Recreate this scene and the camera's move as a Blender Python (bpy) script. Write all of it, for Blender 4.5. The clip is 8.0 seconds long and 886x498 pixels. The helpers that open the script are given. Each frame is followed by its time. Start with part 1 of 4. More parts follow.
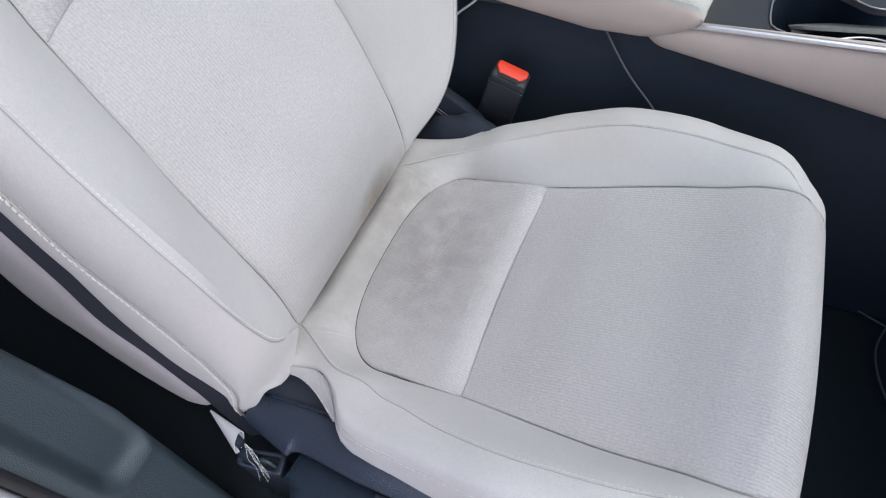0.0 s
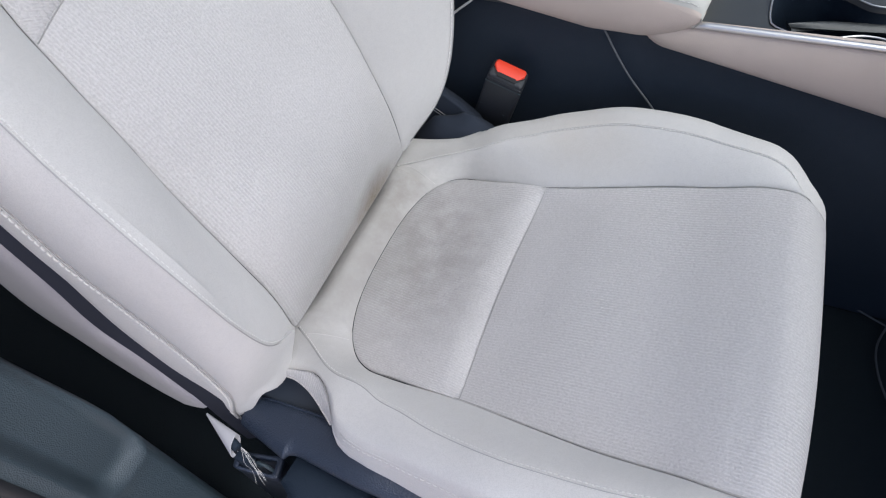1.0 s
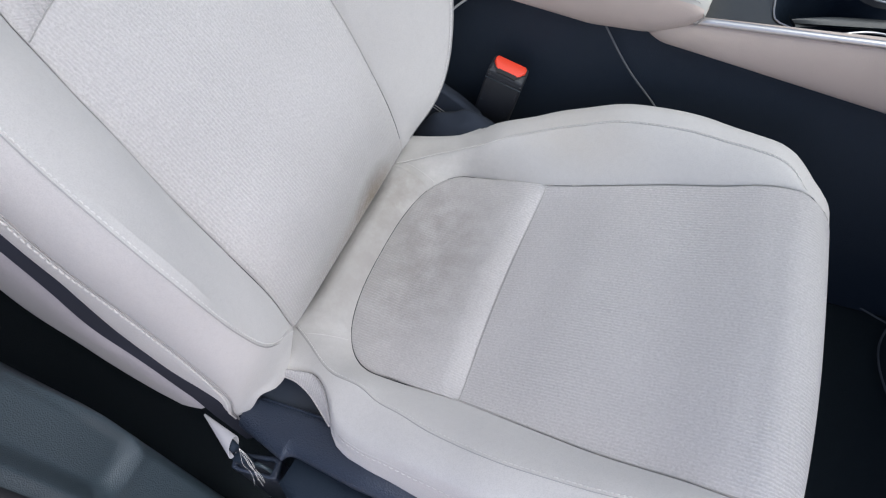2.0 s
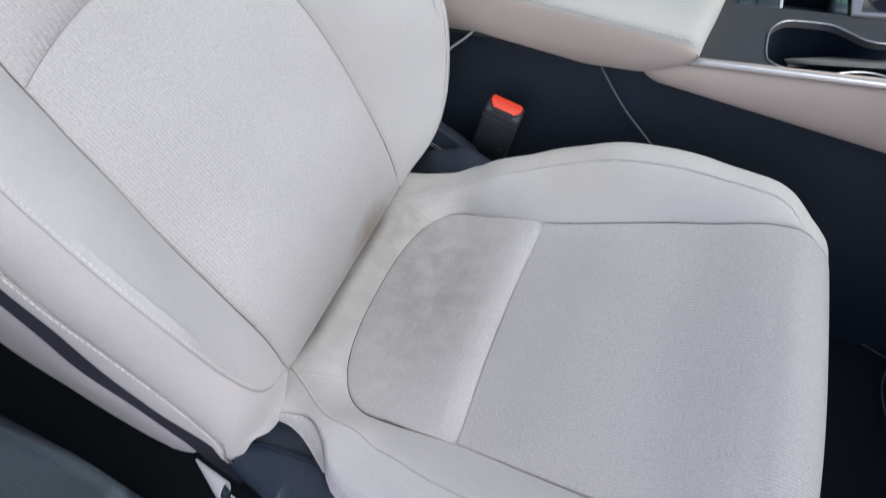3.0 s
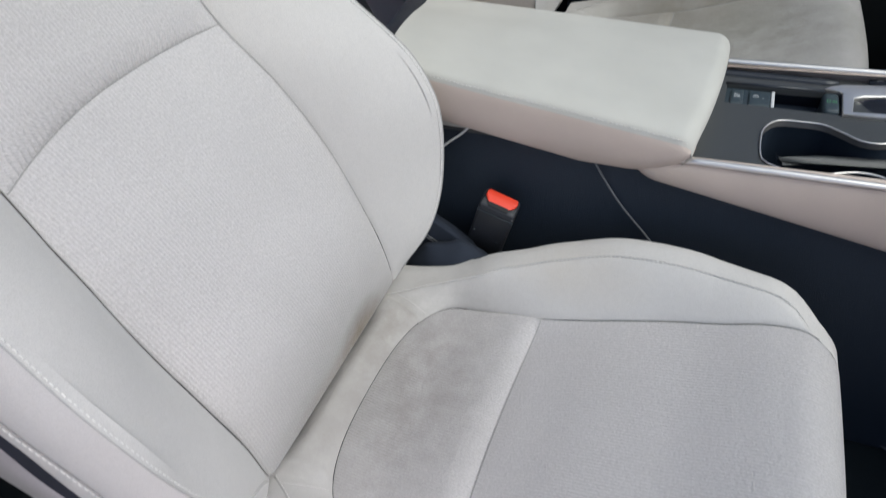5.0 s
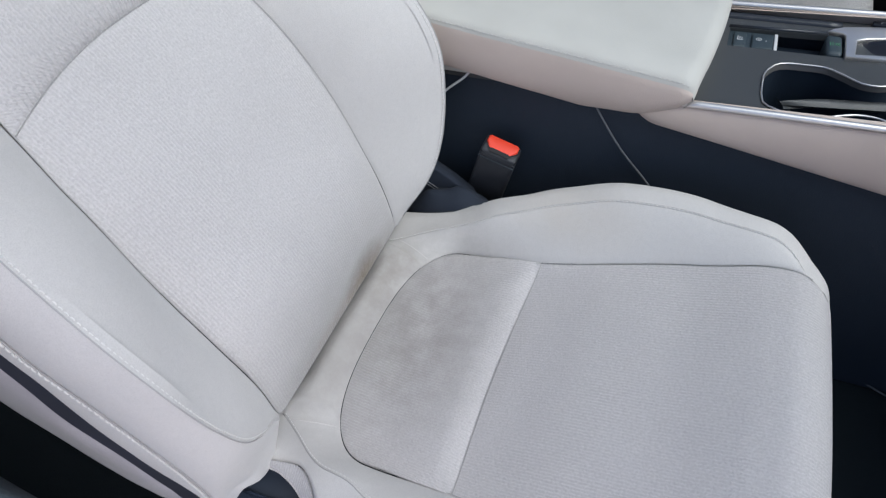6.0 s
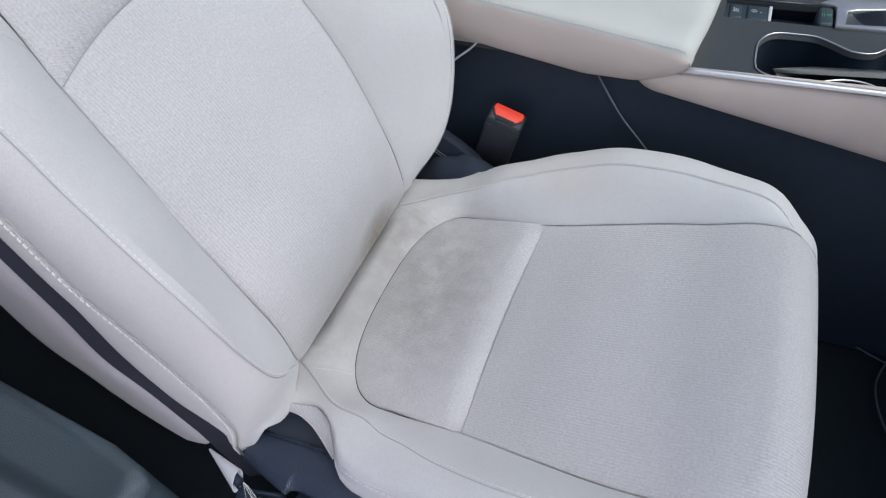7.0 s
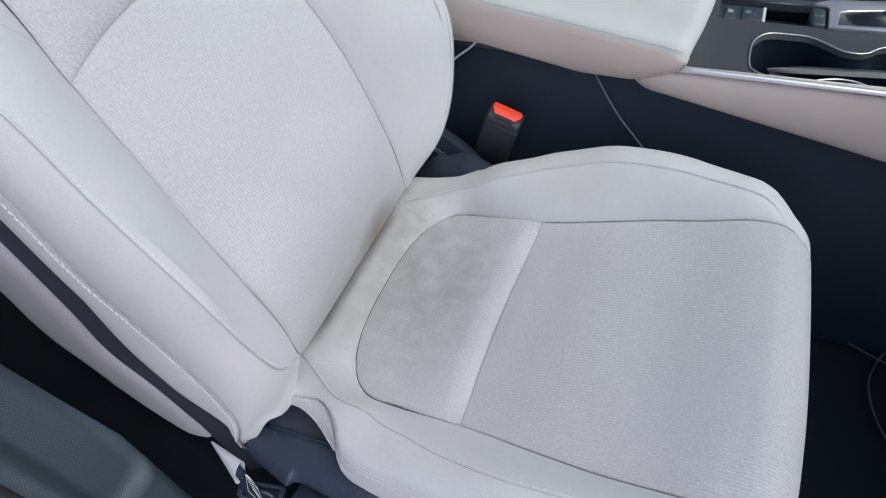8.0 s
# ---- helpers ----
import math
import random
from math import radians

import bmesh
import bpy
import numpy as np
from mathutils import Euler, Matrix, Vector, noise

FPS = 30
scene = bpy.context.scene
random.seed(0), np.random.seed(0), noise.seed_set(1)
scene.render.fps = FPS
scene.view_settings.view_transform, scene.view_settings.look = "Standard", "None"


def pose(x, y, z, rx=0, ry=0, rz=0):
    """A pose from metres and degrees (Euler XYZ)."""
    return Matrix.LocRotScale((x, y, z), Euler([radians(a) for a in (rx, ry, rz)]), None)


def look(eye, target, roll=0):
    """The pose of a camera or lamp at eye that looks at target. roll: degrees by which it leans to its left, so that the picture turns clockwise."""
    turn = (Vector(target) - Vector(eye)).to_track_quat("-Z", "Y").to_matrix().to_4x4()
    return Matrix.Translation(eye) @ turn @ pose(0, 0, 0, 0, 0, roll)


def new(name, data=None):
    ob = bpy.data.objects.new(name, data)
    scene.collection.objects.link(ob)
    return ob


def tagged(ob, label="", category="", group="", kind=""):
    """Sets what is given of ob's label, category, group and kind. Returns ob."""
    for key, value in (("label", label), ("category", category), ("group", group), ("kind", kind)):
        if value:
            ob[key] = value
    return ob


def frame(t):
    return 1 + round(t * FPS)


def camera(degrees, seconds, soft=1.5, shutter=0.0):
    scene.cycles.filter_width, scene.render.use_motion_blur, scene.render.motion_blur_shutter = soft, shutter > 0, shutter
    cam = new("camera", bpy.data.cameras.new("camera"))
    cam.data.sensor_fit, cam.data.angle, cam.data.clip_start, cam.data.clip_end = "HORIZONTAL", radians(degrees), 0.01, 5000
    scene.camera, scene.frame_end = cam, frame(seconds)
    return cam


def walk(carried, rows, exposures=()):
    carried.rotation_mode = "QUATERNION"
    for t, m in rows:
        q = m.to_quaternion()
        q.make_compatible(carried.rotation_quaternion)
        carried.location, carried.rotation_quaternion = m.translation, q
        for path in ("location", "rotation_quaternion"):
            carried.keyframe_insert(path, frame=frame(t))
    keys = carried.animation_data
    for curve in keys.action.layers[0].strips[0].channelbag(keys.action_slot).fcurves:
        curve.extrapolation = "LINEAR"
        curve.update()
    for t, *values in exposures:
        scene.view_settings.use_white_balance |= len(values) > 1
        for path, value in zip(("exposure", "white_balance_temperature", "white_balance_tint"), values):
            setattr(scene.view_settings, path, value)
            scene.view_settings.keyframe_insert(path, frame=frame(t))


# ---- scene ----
cam = camera(72.4, 8.0, 1.2, 0.5)
PATH = [
    (0, (0.142, -0.398, 0.962), (-0.459, 0.638, -0.639), -9.1),
    (0.5, (0.142, -0.395, 0.961), (-0.458, 0.641, -0.64), -9.2),
    (1, (0.142, -0.39, 0.96), (-0.457, 0.64, -0.647), -9.3),
    (2.5, (0.137, -0.377, 0.957), (-0.456, 0.636, -0.662), -9.5),
    (3, (0.135, -0.37, 0.959), (-0.477, 0.724, -0.599), -8.8),
    (3.5, (0.131, -0.359, 0.962), (-0.504, 0.835, -0.511), -8.0),
    (3.7, (0.132, -0.355, 0.9633), (-0.5155, 0.875, -0.472), -7.84),
    (4, (0.134, -0.343, 0.967), (-0.548, 0.985, -0.364), -7.4),
    (4.2, (0.134, -0.339, 0.967), (-0.559, 1.026, -0.318), -7.2),
    (4.5, (0.134, -0.333, 0.969), (-0.573, 1.071, -0.267), -7.1),
    (4.7, (0.137, -0.330, 0.970), (-0.574, 1.077, -0.257), -7.2),
    (4.8, (0.139, -0.329, 0.969), (-0.572, 1.013, -0.332), -7.6),
    (5, (0.137, -0.333, 0.963), (-0.548, 0.928, -0.431), -8.0),
    (5.2, (0.137, -0.339, 0.961), (-0.541, 0.893, -0.459), -8.3),
    (6.3, (0.135, -0.363, 0.964), (-0.497, 0.791, -0.543), -8.4),
    (6.5, (0.139, -0.377, 0.965), (-0.498, 0.788, -0.531), -8.3),
    (7, (0.149, -0.409, 0.968), (-0.487, 0.731, -0.548), -8.6),
    (7.5, (0.151, -0.42, 0.97), (-0.48, 0.723, -0.545), -8.3),
    (8, (0.152, -0.423, 0.971), (-0.478, 0.727, -0.54), -8.2),
]
EXPOSURES = [(0, 0.69, 5800, 10), (2.5, 0.66, 5800, 10), (3.2, 0.59, 5850, 10), (4.2, 0.57, 6050, 8), (4.7, 0.57, 6050, 8), (5.2, 0.57, 5900, 8), (6.3, 0.61, 5700, 9), (8.0, 0.63, 5650, 9)]
walk(cam, [(t, look(eye, target, roll)) for t, eye, target, roll in PATH], EXPOSURES)

# ---- world, sun, exposure ----
world = bpy.data.worlds.new("sky")
scene.world = world
world.use_nodes = True
wn = world.node_tree
sky = wn.nodes.new("ShaderNodeTexSky")
sky.sky_type, sky.sun_disc = "NISHITA", False
SUN_UP, SUN_TURN = radians(52.7), radians(99.5)
sky.sun_elevation, sky.sun_rotation = SUN_UP, SUN_TURN
sky.air_density, sky.dust_density = 0.75, 4.0
wn.nodes["Background"].inputs[1].default_value = 0.12
wn.links.new(sky.outputs[0], wn.nodes["Background"].inputs[0])
sun = new("sun", bpy.data.lights.new("sun", "SUN"))
sun.data.energy, sun.data.angle, sun.data.color = 1.6, radians(48), (1.0, 0.955, 0.905)
sun.matrix_world = look((1.5, -0.25, 2.0), (0, 0, 0))


# ---- materials ----
class Mat:
    """A node material with short ways to add and link nodes."""

    def __init__(self, name, colour, rough=0.6, metal=0.0):
        self.m = bpy.data.materials.new(name)
        self.m.use_nodes = True
        self.t = self.m.node_tree
        self.b = self.t.nodes["Principled BSDF"]
        self.b.inputs["Base Color"].default_value = (*colour, 1)
        self.b.inputs["Roughness"].default_value = rough
        self.b.inputs["Metallic"].default_value = metal
        self.colour = colour
        self.last = None

    def node(self, kind, **values):
        n = self.t.nodes.new("ShaderNode" + kind)
        for key, v in values.items():
            n.inputs[key.replace("_", " ")].default_value = v
        return n

    def link(self, a, b):
        self.t.links.new(a, b)

    def coords(self, kind="Object"):
        if kind == "World":
            return self.node("NewGeometry").outputs["Position"]
        return self.node("TexCoord").outputs[kind]

    def noise(self, scale, detail=3.0, kind="Object", rough=0.5):
        n = self.node("TexNoise", Scale=scale, Detail=detail, Roughness=rough)
        self.link(self.coords(kind), n.inputs["Vector"])
        return n.outputs["Fac"]

    def ramp(self, fac, lo, hi, a=0.0, b=1.0):
        n = self.node("MapRange", From_Min=lo, From_Max=hi, To_Min=a, To_Max=b)
        self.link(fac, n.inputs["Value"])
        return n.outputs["Result"]

    def math(self, op, a, b):
        n = self.t.nodes.new("ShaderNodeMath")
        n.operation = op
        for i, v in enumerate((a, b)):
            if isinstance(v, (int, float)):
                n.inputs[i].default_value = v
            else:
                self.link(v, n.inputs[i])
        return n.outputs[0]

    def tint(self, fac, colour):
        """Mixes colour into what the base colour is so far, by fac."""
        n = self.t.nodes.new("ShaderNodeMix")
        n.data_type = "RGBA"
        if self.last is None:
            n.inputs["A"].default_value = (*self.colour, 1)
        else:
            self.link(self.last, n.inputs["A"])
        n.inputs["B"].default_value = (*colour, 1)
        self.link(fac, n.inputs["Factor"])
        self.last = n.outputs["Result"]
        self.link(self.last, self.b.inputs["Base Color"])

    def bump(self, height, distance, strength=1.0):
        n = self.node("Bump", Distance=distance, Strength=strength)
        self.link(height, n.inputs["Height"])
        if self.b.inputs["Normal"].links:
            self.link(self.b.inputs["Normal"].links[0].from_socket, n.inputs["Normal"])
        self.link(n.outputs["Normal"], self.b.inputs["Normal"])

    def stain_shade(self, centre, size, colour, strength, scale=40.0):
        """A blotchy tint round a place of the car, for worn marks and for painted shade."""
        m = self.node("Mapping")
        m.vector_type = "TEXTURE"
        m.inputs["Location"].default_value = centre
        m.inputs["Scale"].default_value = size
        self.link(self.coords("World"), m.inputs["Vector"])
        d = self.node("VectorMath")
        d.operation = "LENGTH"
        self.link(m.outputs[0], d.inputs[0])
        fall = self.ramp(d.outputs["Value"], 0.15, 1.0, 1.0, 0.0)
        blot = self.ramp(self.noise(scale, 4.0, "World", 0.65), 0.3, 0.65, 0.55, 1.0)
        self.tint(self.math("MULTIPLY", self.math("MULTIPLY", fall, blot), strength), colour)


def fabric(name, colour, ribs, stains=()):
    """Seat cloth. ribs: spacing of the woven ribs along the panel in metres, or 0 for the plain knit of the bolsters.
    stains: worn marks and painted shade.
    """
    f = Mat(name, colour, 0.92)
    f.b.inputs["Sheen Weight"].default_value = 0.25
    f.b.inputs["Sheen Roughness"].default_value = 0.5
    f.b.inputs["Specular IOR Level"].default_value = 0.25
    dark = tuple(c * 0.72 for c in colour)
    f.tint(f.ramp(f.noise(9.0, 3.0), 0.35, 0.75), tuple(c * 0.93 for c in colour))
    if ribs:
        # wales along the panel, broken into short slubs, with darker furrows between them
        sep = f.node("SeparateXYZ")
        f.link(f.coords("UV"), sep.inputs[0])
        wob = f.math("MULTIPLY", f.noise(160.0, 2.0), 0.0016)
        ph = f.math("MULTIPLY", f.math("ADD", sep.outputs[0], wob), 2 * math.pi / ribs)
        wave = f.math("ADD", f.math("MULTIPLY", f.math("SINE", ph, 0), 0.5), 0.5)
        long = f.node("Mapping")
        long.inputs["Scale"].default_value = (430.0, 290.0, 1.0)
        f.link(f.coords("UV"), long.inputs["Vector"])
        slub = f.node("TexNoise", Scale=1.0, Detail=2.0, Roughness=0.6)
        f.link(long.outputs[0], slub.inputs["Vector"])
        broken = f.ramp(slub.outputs["Fac"], 0.36, 0.62)
        high = f.node("SeparateXYZ")
        f.link(f.coords("World"), high.inputs[0])
        # worn smoother towards the shoulders
        patch = f.math("MULTIPLY", f.ramp(f.noise(5.0, 2.0), 0.38, 0.62, 0.25, 1.0), f.ramp(high.outputs[2], 0.46, 0.66, 1.0, 0.45))
        ridge = f.math("MULTIPLY", f.math("MULTIPLY", f.math("POWER", wave, 1.6), patch), f.math("ADD", f.math("MULTIPLY", broken, 0.75), 0.25))
        f.tint(f.ramp(broken, 0.0, 0.6, 0.31, 0.0), dark)
        f.tint(f.math("MULTIPLY", f.math("MULTIPLY", f.math("SUBTRACT", 1.0, wave), patch), 0.16), dark)
        f.tint(f.math("MULTIPLY", ridge, 0.50), tuple(min(0.85, c * 1.45) for c in colour))
        f.tint(f.ramp(f.noise(420.0, 3.0, rough=0.7), 0.48, 0.64, 0, 0.36), tuple(min(0.85, c * 1.3) for c in colour))
        f.bump(ridge, 0.0007)
        f.bump(f.noise(420.0, 3.0, rough=0.7), 0.0012, 0.9)
    else:
        f.tint(f.ramp(f.noise(900.0, 3.0, rough=0.7), 0.44, 0.62, 0, 0.38), dark)
        f.tint(f.ramp(f.noise(160.0, 3.0, rough=0.7), 0.45, 0.75, 0, 0.16), dark)
        f.bump(f.noise(1100.0, 3.0, rough=0.7), 0.0005, 0.6)
    f.bump(f.noise(30.0, 2.0), 0.0012, 0.5)
    for s in stains:
        f.stain_shade(*s)
    return f.m


GREIGE = (0.500, 0.476, 0.476)
BROWN = (0.20, 0.155, 0.10)
CUSHION_DIRT_SHADE = [
    # painted shade: broad grey where cushion and bolster meet the backrest
    ((-0.20, -0.10, 0.35), (0.12, 0.26, 0.13), (0.42, 0.405, 0.39), 0.6, 10.0),
    # soiled rear insert, its tint deepened to hold the backrest's shade as well
    ((-0.13, 0.02, 0.32), (0.15, 0.24, 0.08), (0.215, 0.195, 0.183), 0.95, 30.0),
    ((-0.195, 0.085, 0.335), (0.045, 0.09, 0.05), (0.25, 0.225, 0.20), 0.8, 60.0),
    ((-0.195, -0.03, 0.335), (0.055, 0.15, 0.05), (0.33, 0.305, 0.28), 0.55, 45.0),
    ((-0.200, -0.10, 0.34), (0.045, 0.09, 0.05), (0.26, 0.24, 0.22), 0.5, 60.0),
    ((0.04, 0.22, 0.36), (0.12, 0.05, 0.06), (0.48, 0.40, 0.30), 0.35, 30.0),
    # brown patch on the far seat's cushion
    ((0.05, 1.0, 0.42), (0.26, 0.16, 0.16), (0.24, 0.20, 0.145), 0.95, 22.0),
    # wide grey-brown darkening across the whole far cushion
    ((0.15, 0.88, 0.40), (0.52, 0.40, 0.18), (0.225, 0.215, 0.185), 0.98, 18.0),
]
BACK_DIRT_SHADE = [
    # painted shade: the lower backrest's grey falloff, put into the cloth colour
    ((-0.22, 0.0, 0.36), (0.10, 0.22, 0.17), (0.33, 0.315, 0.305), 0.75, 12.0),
    # brown smears at the foot
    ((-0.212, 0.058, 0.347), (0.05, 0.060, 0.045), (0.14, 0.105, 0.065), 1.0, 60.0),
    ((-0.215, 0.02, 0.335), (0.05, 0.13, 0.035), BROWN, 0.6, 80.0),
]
cloth_rib = fabric("ribbed_cloth", GREIGE, 0.0037, CUSHION_DIRT_SHADE + BACK_DIRT_SHADE)
cloth = fabric("plain_cloth", (0.612, 0.588, 0.572), 0, CUSHION_DIRT_SHADE)
# plain cloth again, with warm bounce from the door side put into its colour
cloth_side = fabric("warm_lit_side_cloth", (0.63, 0.55, 0.49), 0)
cloth_back = fabric("shell_cloth", (0.42, 0.395, 0.43), 0)
lining = Mat("lining_cloth", (0.027, 0.030, 0.047), 0.9).m
seam_thread = Mat("seam_thread", (0.56, 0.54, 0.525), 0.9).m
crease = Mat("crease_thread", (0.38, 0.37, 0.36), 0.9).m
thread = Mat("thread", (0.69, 0.675, 0.65), 0.8).m


def dark_plastic(name, colour, rough, cell, depth):
    p = Mat(name, colour, rough)
    p.tint(p.ramp(p.noise(6.0, 4.0), 0.3, 0.8, 0, 0.5), tuple(c * 1.5 for c in colour))
    v = p.node("TexVoronoi", Scale=cell)
    p.link(p.coords(), v.inputs["Vector"])
    p.bump(v.outputs["Distance"], depth, 0.8)
    return p.m


plastic = dark_plastic("grained_black_plastic", (0.023, 0.031, 0.050), 0.42, 520.0, 0.0008)
plastic_grey = dark_plastic("grained_grey_plastic", (0.031, 0.045, 0.055), 0.42, 800.0, 0.0005)
plastic_side = dark_plastic("side_panel_plastic", (0.0095, 0.016, 0.027), 0.7, 600.0, 0.0004)
plastic_console = dark_plastic("console_side_plastic", (0.0125, 0.0200, 0.033), 0.7, 600.0, 0.0004)
plastic_smooth = dark_plastic("smooth_black_plastic", (0.018, 0.021, 0.029), 0.33, 1500.0, 0.0001)
plastic_recess = dark_plastic("recess_plastic", (0.022, 0.029, 0.043), 0.5, 1500.0, 0.0001)
console_top = dark_plastic("console_top_plastic", (0.052, 0.054, 0.055), 0.3, 1200.0, 0.0002)
plastic_side.node_tree.nodes["Principled BSDF"].inputs["Specular IOR Level"].default_value = 0.25
leather_dark = dark_plastic("dark_leather", (0.016, 0.018, 0.026), 0.40, 900.0, 0.0002)


def carpet_mat():
    c = Mat("black_carpet", (0.0022, 0.0075, 0.0110), 0.95)
    c.tint(c.ramp(c.noise(500.0, 3.0), 0.45, 0.8), (0.005, 0.010, 0.015))
    c.bump(c.noise(700.0, 3.0), 0.002)
    return c.m


def vinyl_mat(name, colour):
    c = Mat(name, colour, 0.62)
    c.tint(c.ramp(c.noise(12.0, 4.0), 0.4, 0.75, 0, 0.6), tuple(k * 0.86 for k in colour))
    v = c.node("TexVoronoi", Scale=900.0)
    c.link(c.coords(), v.inputs["Vector"])
    c.bump(v.outputs["Distance"], 0.0003, 0.6)
    c.stain_shade((0.05, 0.33, 0.48), (0.16, 0.08, 0.05), (0.30, 0.25, 0.19), 0.45, 30.0)
    return c.m


def metal_mat(name, colour, rough):
    c = Mat(name, colour, rough, 1.0)
    c.bump(c.noise(300.0, 2.0), 0.0001, 0.4)
    return c.m


carpet = carpet_mat()
vinyl = vinyl_mat("beige_vinyl", (0.53, 0.515, 0.478))
# upright vinyl faces: warm ground bounce is mixed into this beige
vinyl_side = vinyl_mat("warm_lit_vinyl", (0.60, 0.505, 0.445))
rim_grey = Mat("satin_grey_rim", (0.20, 0.19, 0.185), 0.4, 0.6).m
silver = metal_mat("satin_silver", (0.80, 0.765, 0.74), 0.42)
red_plastic = Mat("red_plastic", (0.80, 0.052, 0.018), 0.5).m
white_print = Mat("white_print", (0.6, 0.6, 0.6), 0.5).m
green_print = Mat("green_print", (0.15, 0.5, 0.2), 0.5).m
paper = Mat("white_tape", (0.58, 0.57, 0.60), 0.6).m
yellow = Mat("yellow_cloth", (0.92, 0.70, 0.04), 0.85).m
cord_grey = Mat("grey_cord", (0.17, 0.175, 0.185), 0.45).m
cord_dark = Mat("dark_cord", (0.085, 0.09, 0.10), 0.5).m
cord_white = Mat("white_cord", (0.7, 0.7, 0.7), 0.45).m
paint = Mat("car_paint", (0.55, 0.56, 0.58), 0.25, 0.3).m
rubber = Mat("black_rubber", (0.012, 0.013, 0.016), 0.6).m


# ---- mesh helpers ----
def part(name, bm, material, parent=None, label="", smooth=True):
    for f in bm.faces:
        f.smooth = smooth
    me = bpy.data.meshes.new(name)
    bm.to_mesh(me)
    bm.free()
    me.materials.append(material)
    ob = new(name, me)
    if parent is not None:
        ob.parent = parent
    if label:
        ob["label"] = label
    return ob


def thing(name, label, category, group="", kind=""):
    return tagged(new(name), label, category, group, kind)


def table(*rows):
    """A smooth curve through rows of (s, value, value...): a function of s."""
    a = np.array(rows, float)
    s, v = a[:, 0], a[:, 1:]
    d = np.gradient(v, s, axis=0)

    def at(q):
        q = float(q)
        if q <= s[0]:
            return v[0] + (q - s[0]) * d[0]
        if q >= s[-1]:
            return v[-1] + (q - s[-1]) * d[-1]
        i = int(np.searchsorted(s, q)) - 1
        i = max(0, min(i, len(s) - 2))
        h = s[i + 1] - s[i]
        t = (q - s[i]) / h
        a0, a1 = (1 + 2 * t) * (1 - t) ** 2, t * t * (3 - 2 * t)
        b0, b1 = t * (1 - t) ** 2, t * t * (t - 1)
        return a0 * v[i] + a1 * v[i + 1] + h * (b0 * d[i] + b1 * d[i + 1])

    return at


def spline(points, n):
    """n points evenly along a smooth line through the given points."""
    p = np.array(points, float)
    s = np.r_[0, np.cumsum(np.linalg.norm(np.diff(p, axis=0), axis=1))]
    at = table(*[(a, *b) for a, b in zip(s, p)])
    return np.array([at(q) for q in np.linspace(0, s[-1], n)])


def normals(g):
    du, dv = np.gradient(g, axis=0), np.gradient(g, axis=1)
    n = np.cross(du, dv)
    return n / (np.linalg.norm(n, axis=2, keepdims=True) + 1e-12)


def sheet(grid, tuck=(0, 0, 0, 0), reach=0.012, skirt=0.0, flip=False, uv_swap=False, ends=True):
    """A bmesh from a grid of points. tuck: how deep the edges u0, u1, v0, v1 are drawn in, over the given reach; skirt: how far
    the rim goes on inwards. The second texture axis runs along u in metres, the first along v."""
    g = np.array(grid, float)
    nrm = normals(g) * (-1 if flip else 1)
    lu = np.concatenate([np.zeros((1, g.shape[1])), np.cumsum(np.linalg.norm(np.diff(g, axis=0), axis=2), axis=0)])
    lv = np.concatenate([np.zeros((g.shape[0], 1)), np.cumsum(np.linalg.norm(np.diff(g, axis=1), axis=2), axis=1)], axis=1)
    drawn = [d * np.clip(1 - dist / reach, 0, 1) ** 2 for d, dist in zip(tuck, (lu, lu[-1] - lu, lv, lv[:, -1:] - lv))]
    g = g - nrm * np.max(drawn, axis=0)[..., None]
    if skirt:
        def ring(a):
            return np.concatenate([a[:1], a, a[-1:]], axis=0)

        g2, n2 = ring(g), ring(nrm)
        g2 = np.concatenate([g2[:, :1], g2, g2[:, -1:]], axis=1)
        n2 = np.concatenate([n2[:, :1], n2, n2[:, -1:]], axis=1)
        for sl in (np.s_[:, 0], np.s_[:, -1], np.s_[0, :], np.s_[-1, :])[: 4 if ends else 2]:
            g2[sl] = g2[sl] - n2[sl] * skirt
        lu = np.pad(lu, 1, mode="edge")
        lv = np.pad(lv, 1, mode="edge")
        g = g2
    mid = lv[:, lv.shape[1] // 2][:, None]
    bm = bmesh.new()
    uv = bm.loops.layers.uv.new("UVMap")
    nu, nv = g.shape[:2]
    vs = [[bm.verts.new(g[i, j]) for j in range(nv)] for i in range(nu)]
    for i in range(nu - 1):
        for j in range(nv - 1):
            q = [(i, j), (i + 1, j), (i + 1, j + 1), (i, j + 1)]
            if flip:
                q.reverse()
            f = bm.faces.new([vs[a][b] for a, b in q])
            for loop, (a, b) in zip(f.loops, q):
                w = (lv[a, b] - mid[a, 0], lu[a, b])
                loop[uv].uv = w[::-1] if uv_swap else w
    if skirt:
        # the turned-in rim keeps a sharp edge
        rim = [vs[i][j] for i in (1, nu - 2) for j in range(nv)] + [vs[i][j] for j in (1, nv - 2) for i in range(nu)]
        rim = set(rim)
        for e in bm.edges:
            if e.verts[0] in rim and e.verts[1] in rim:
                e.smooth = False
    return bm


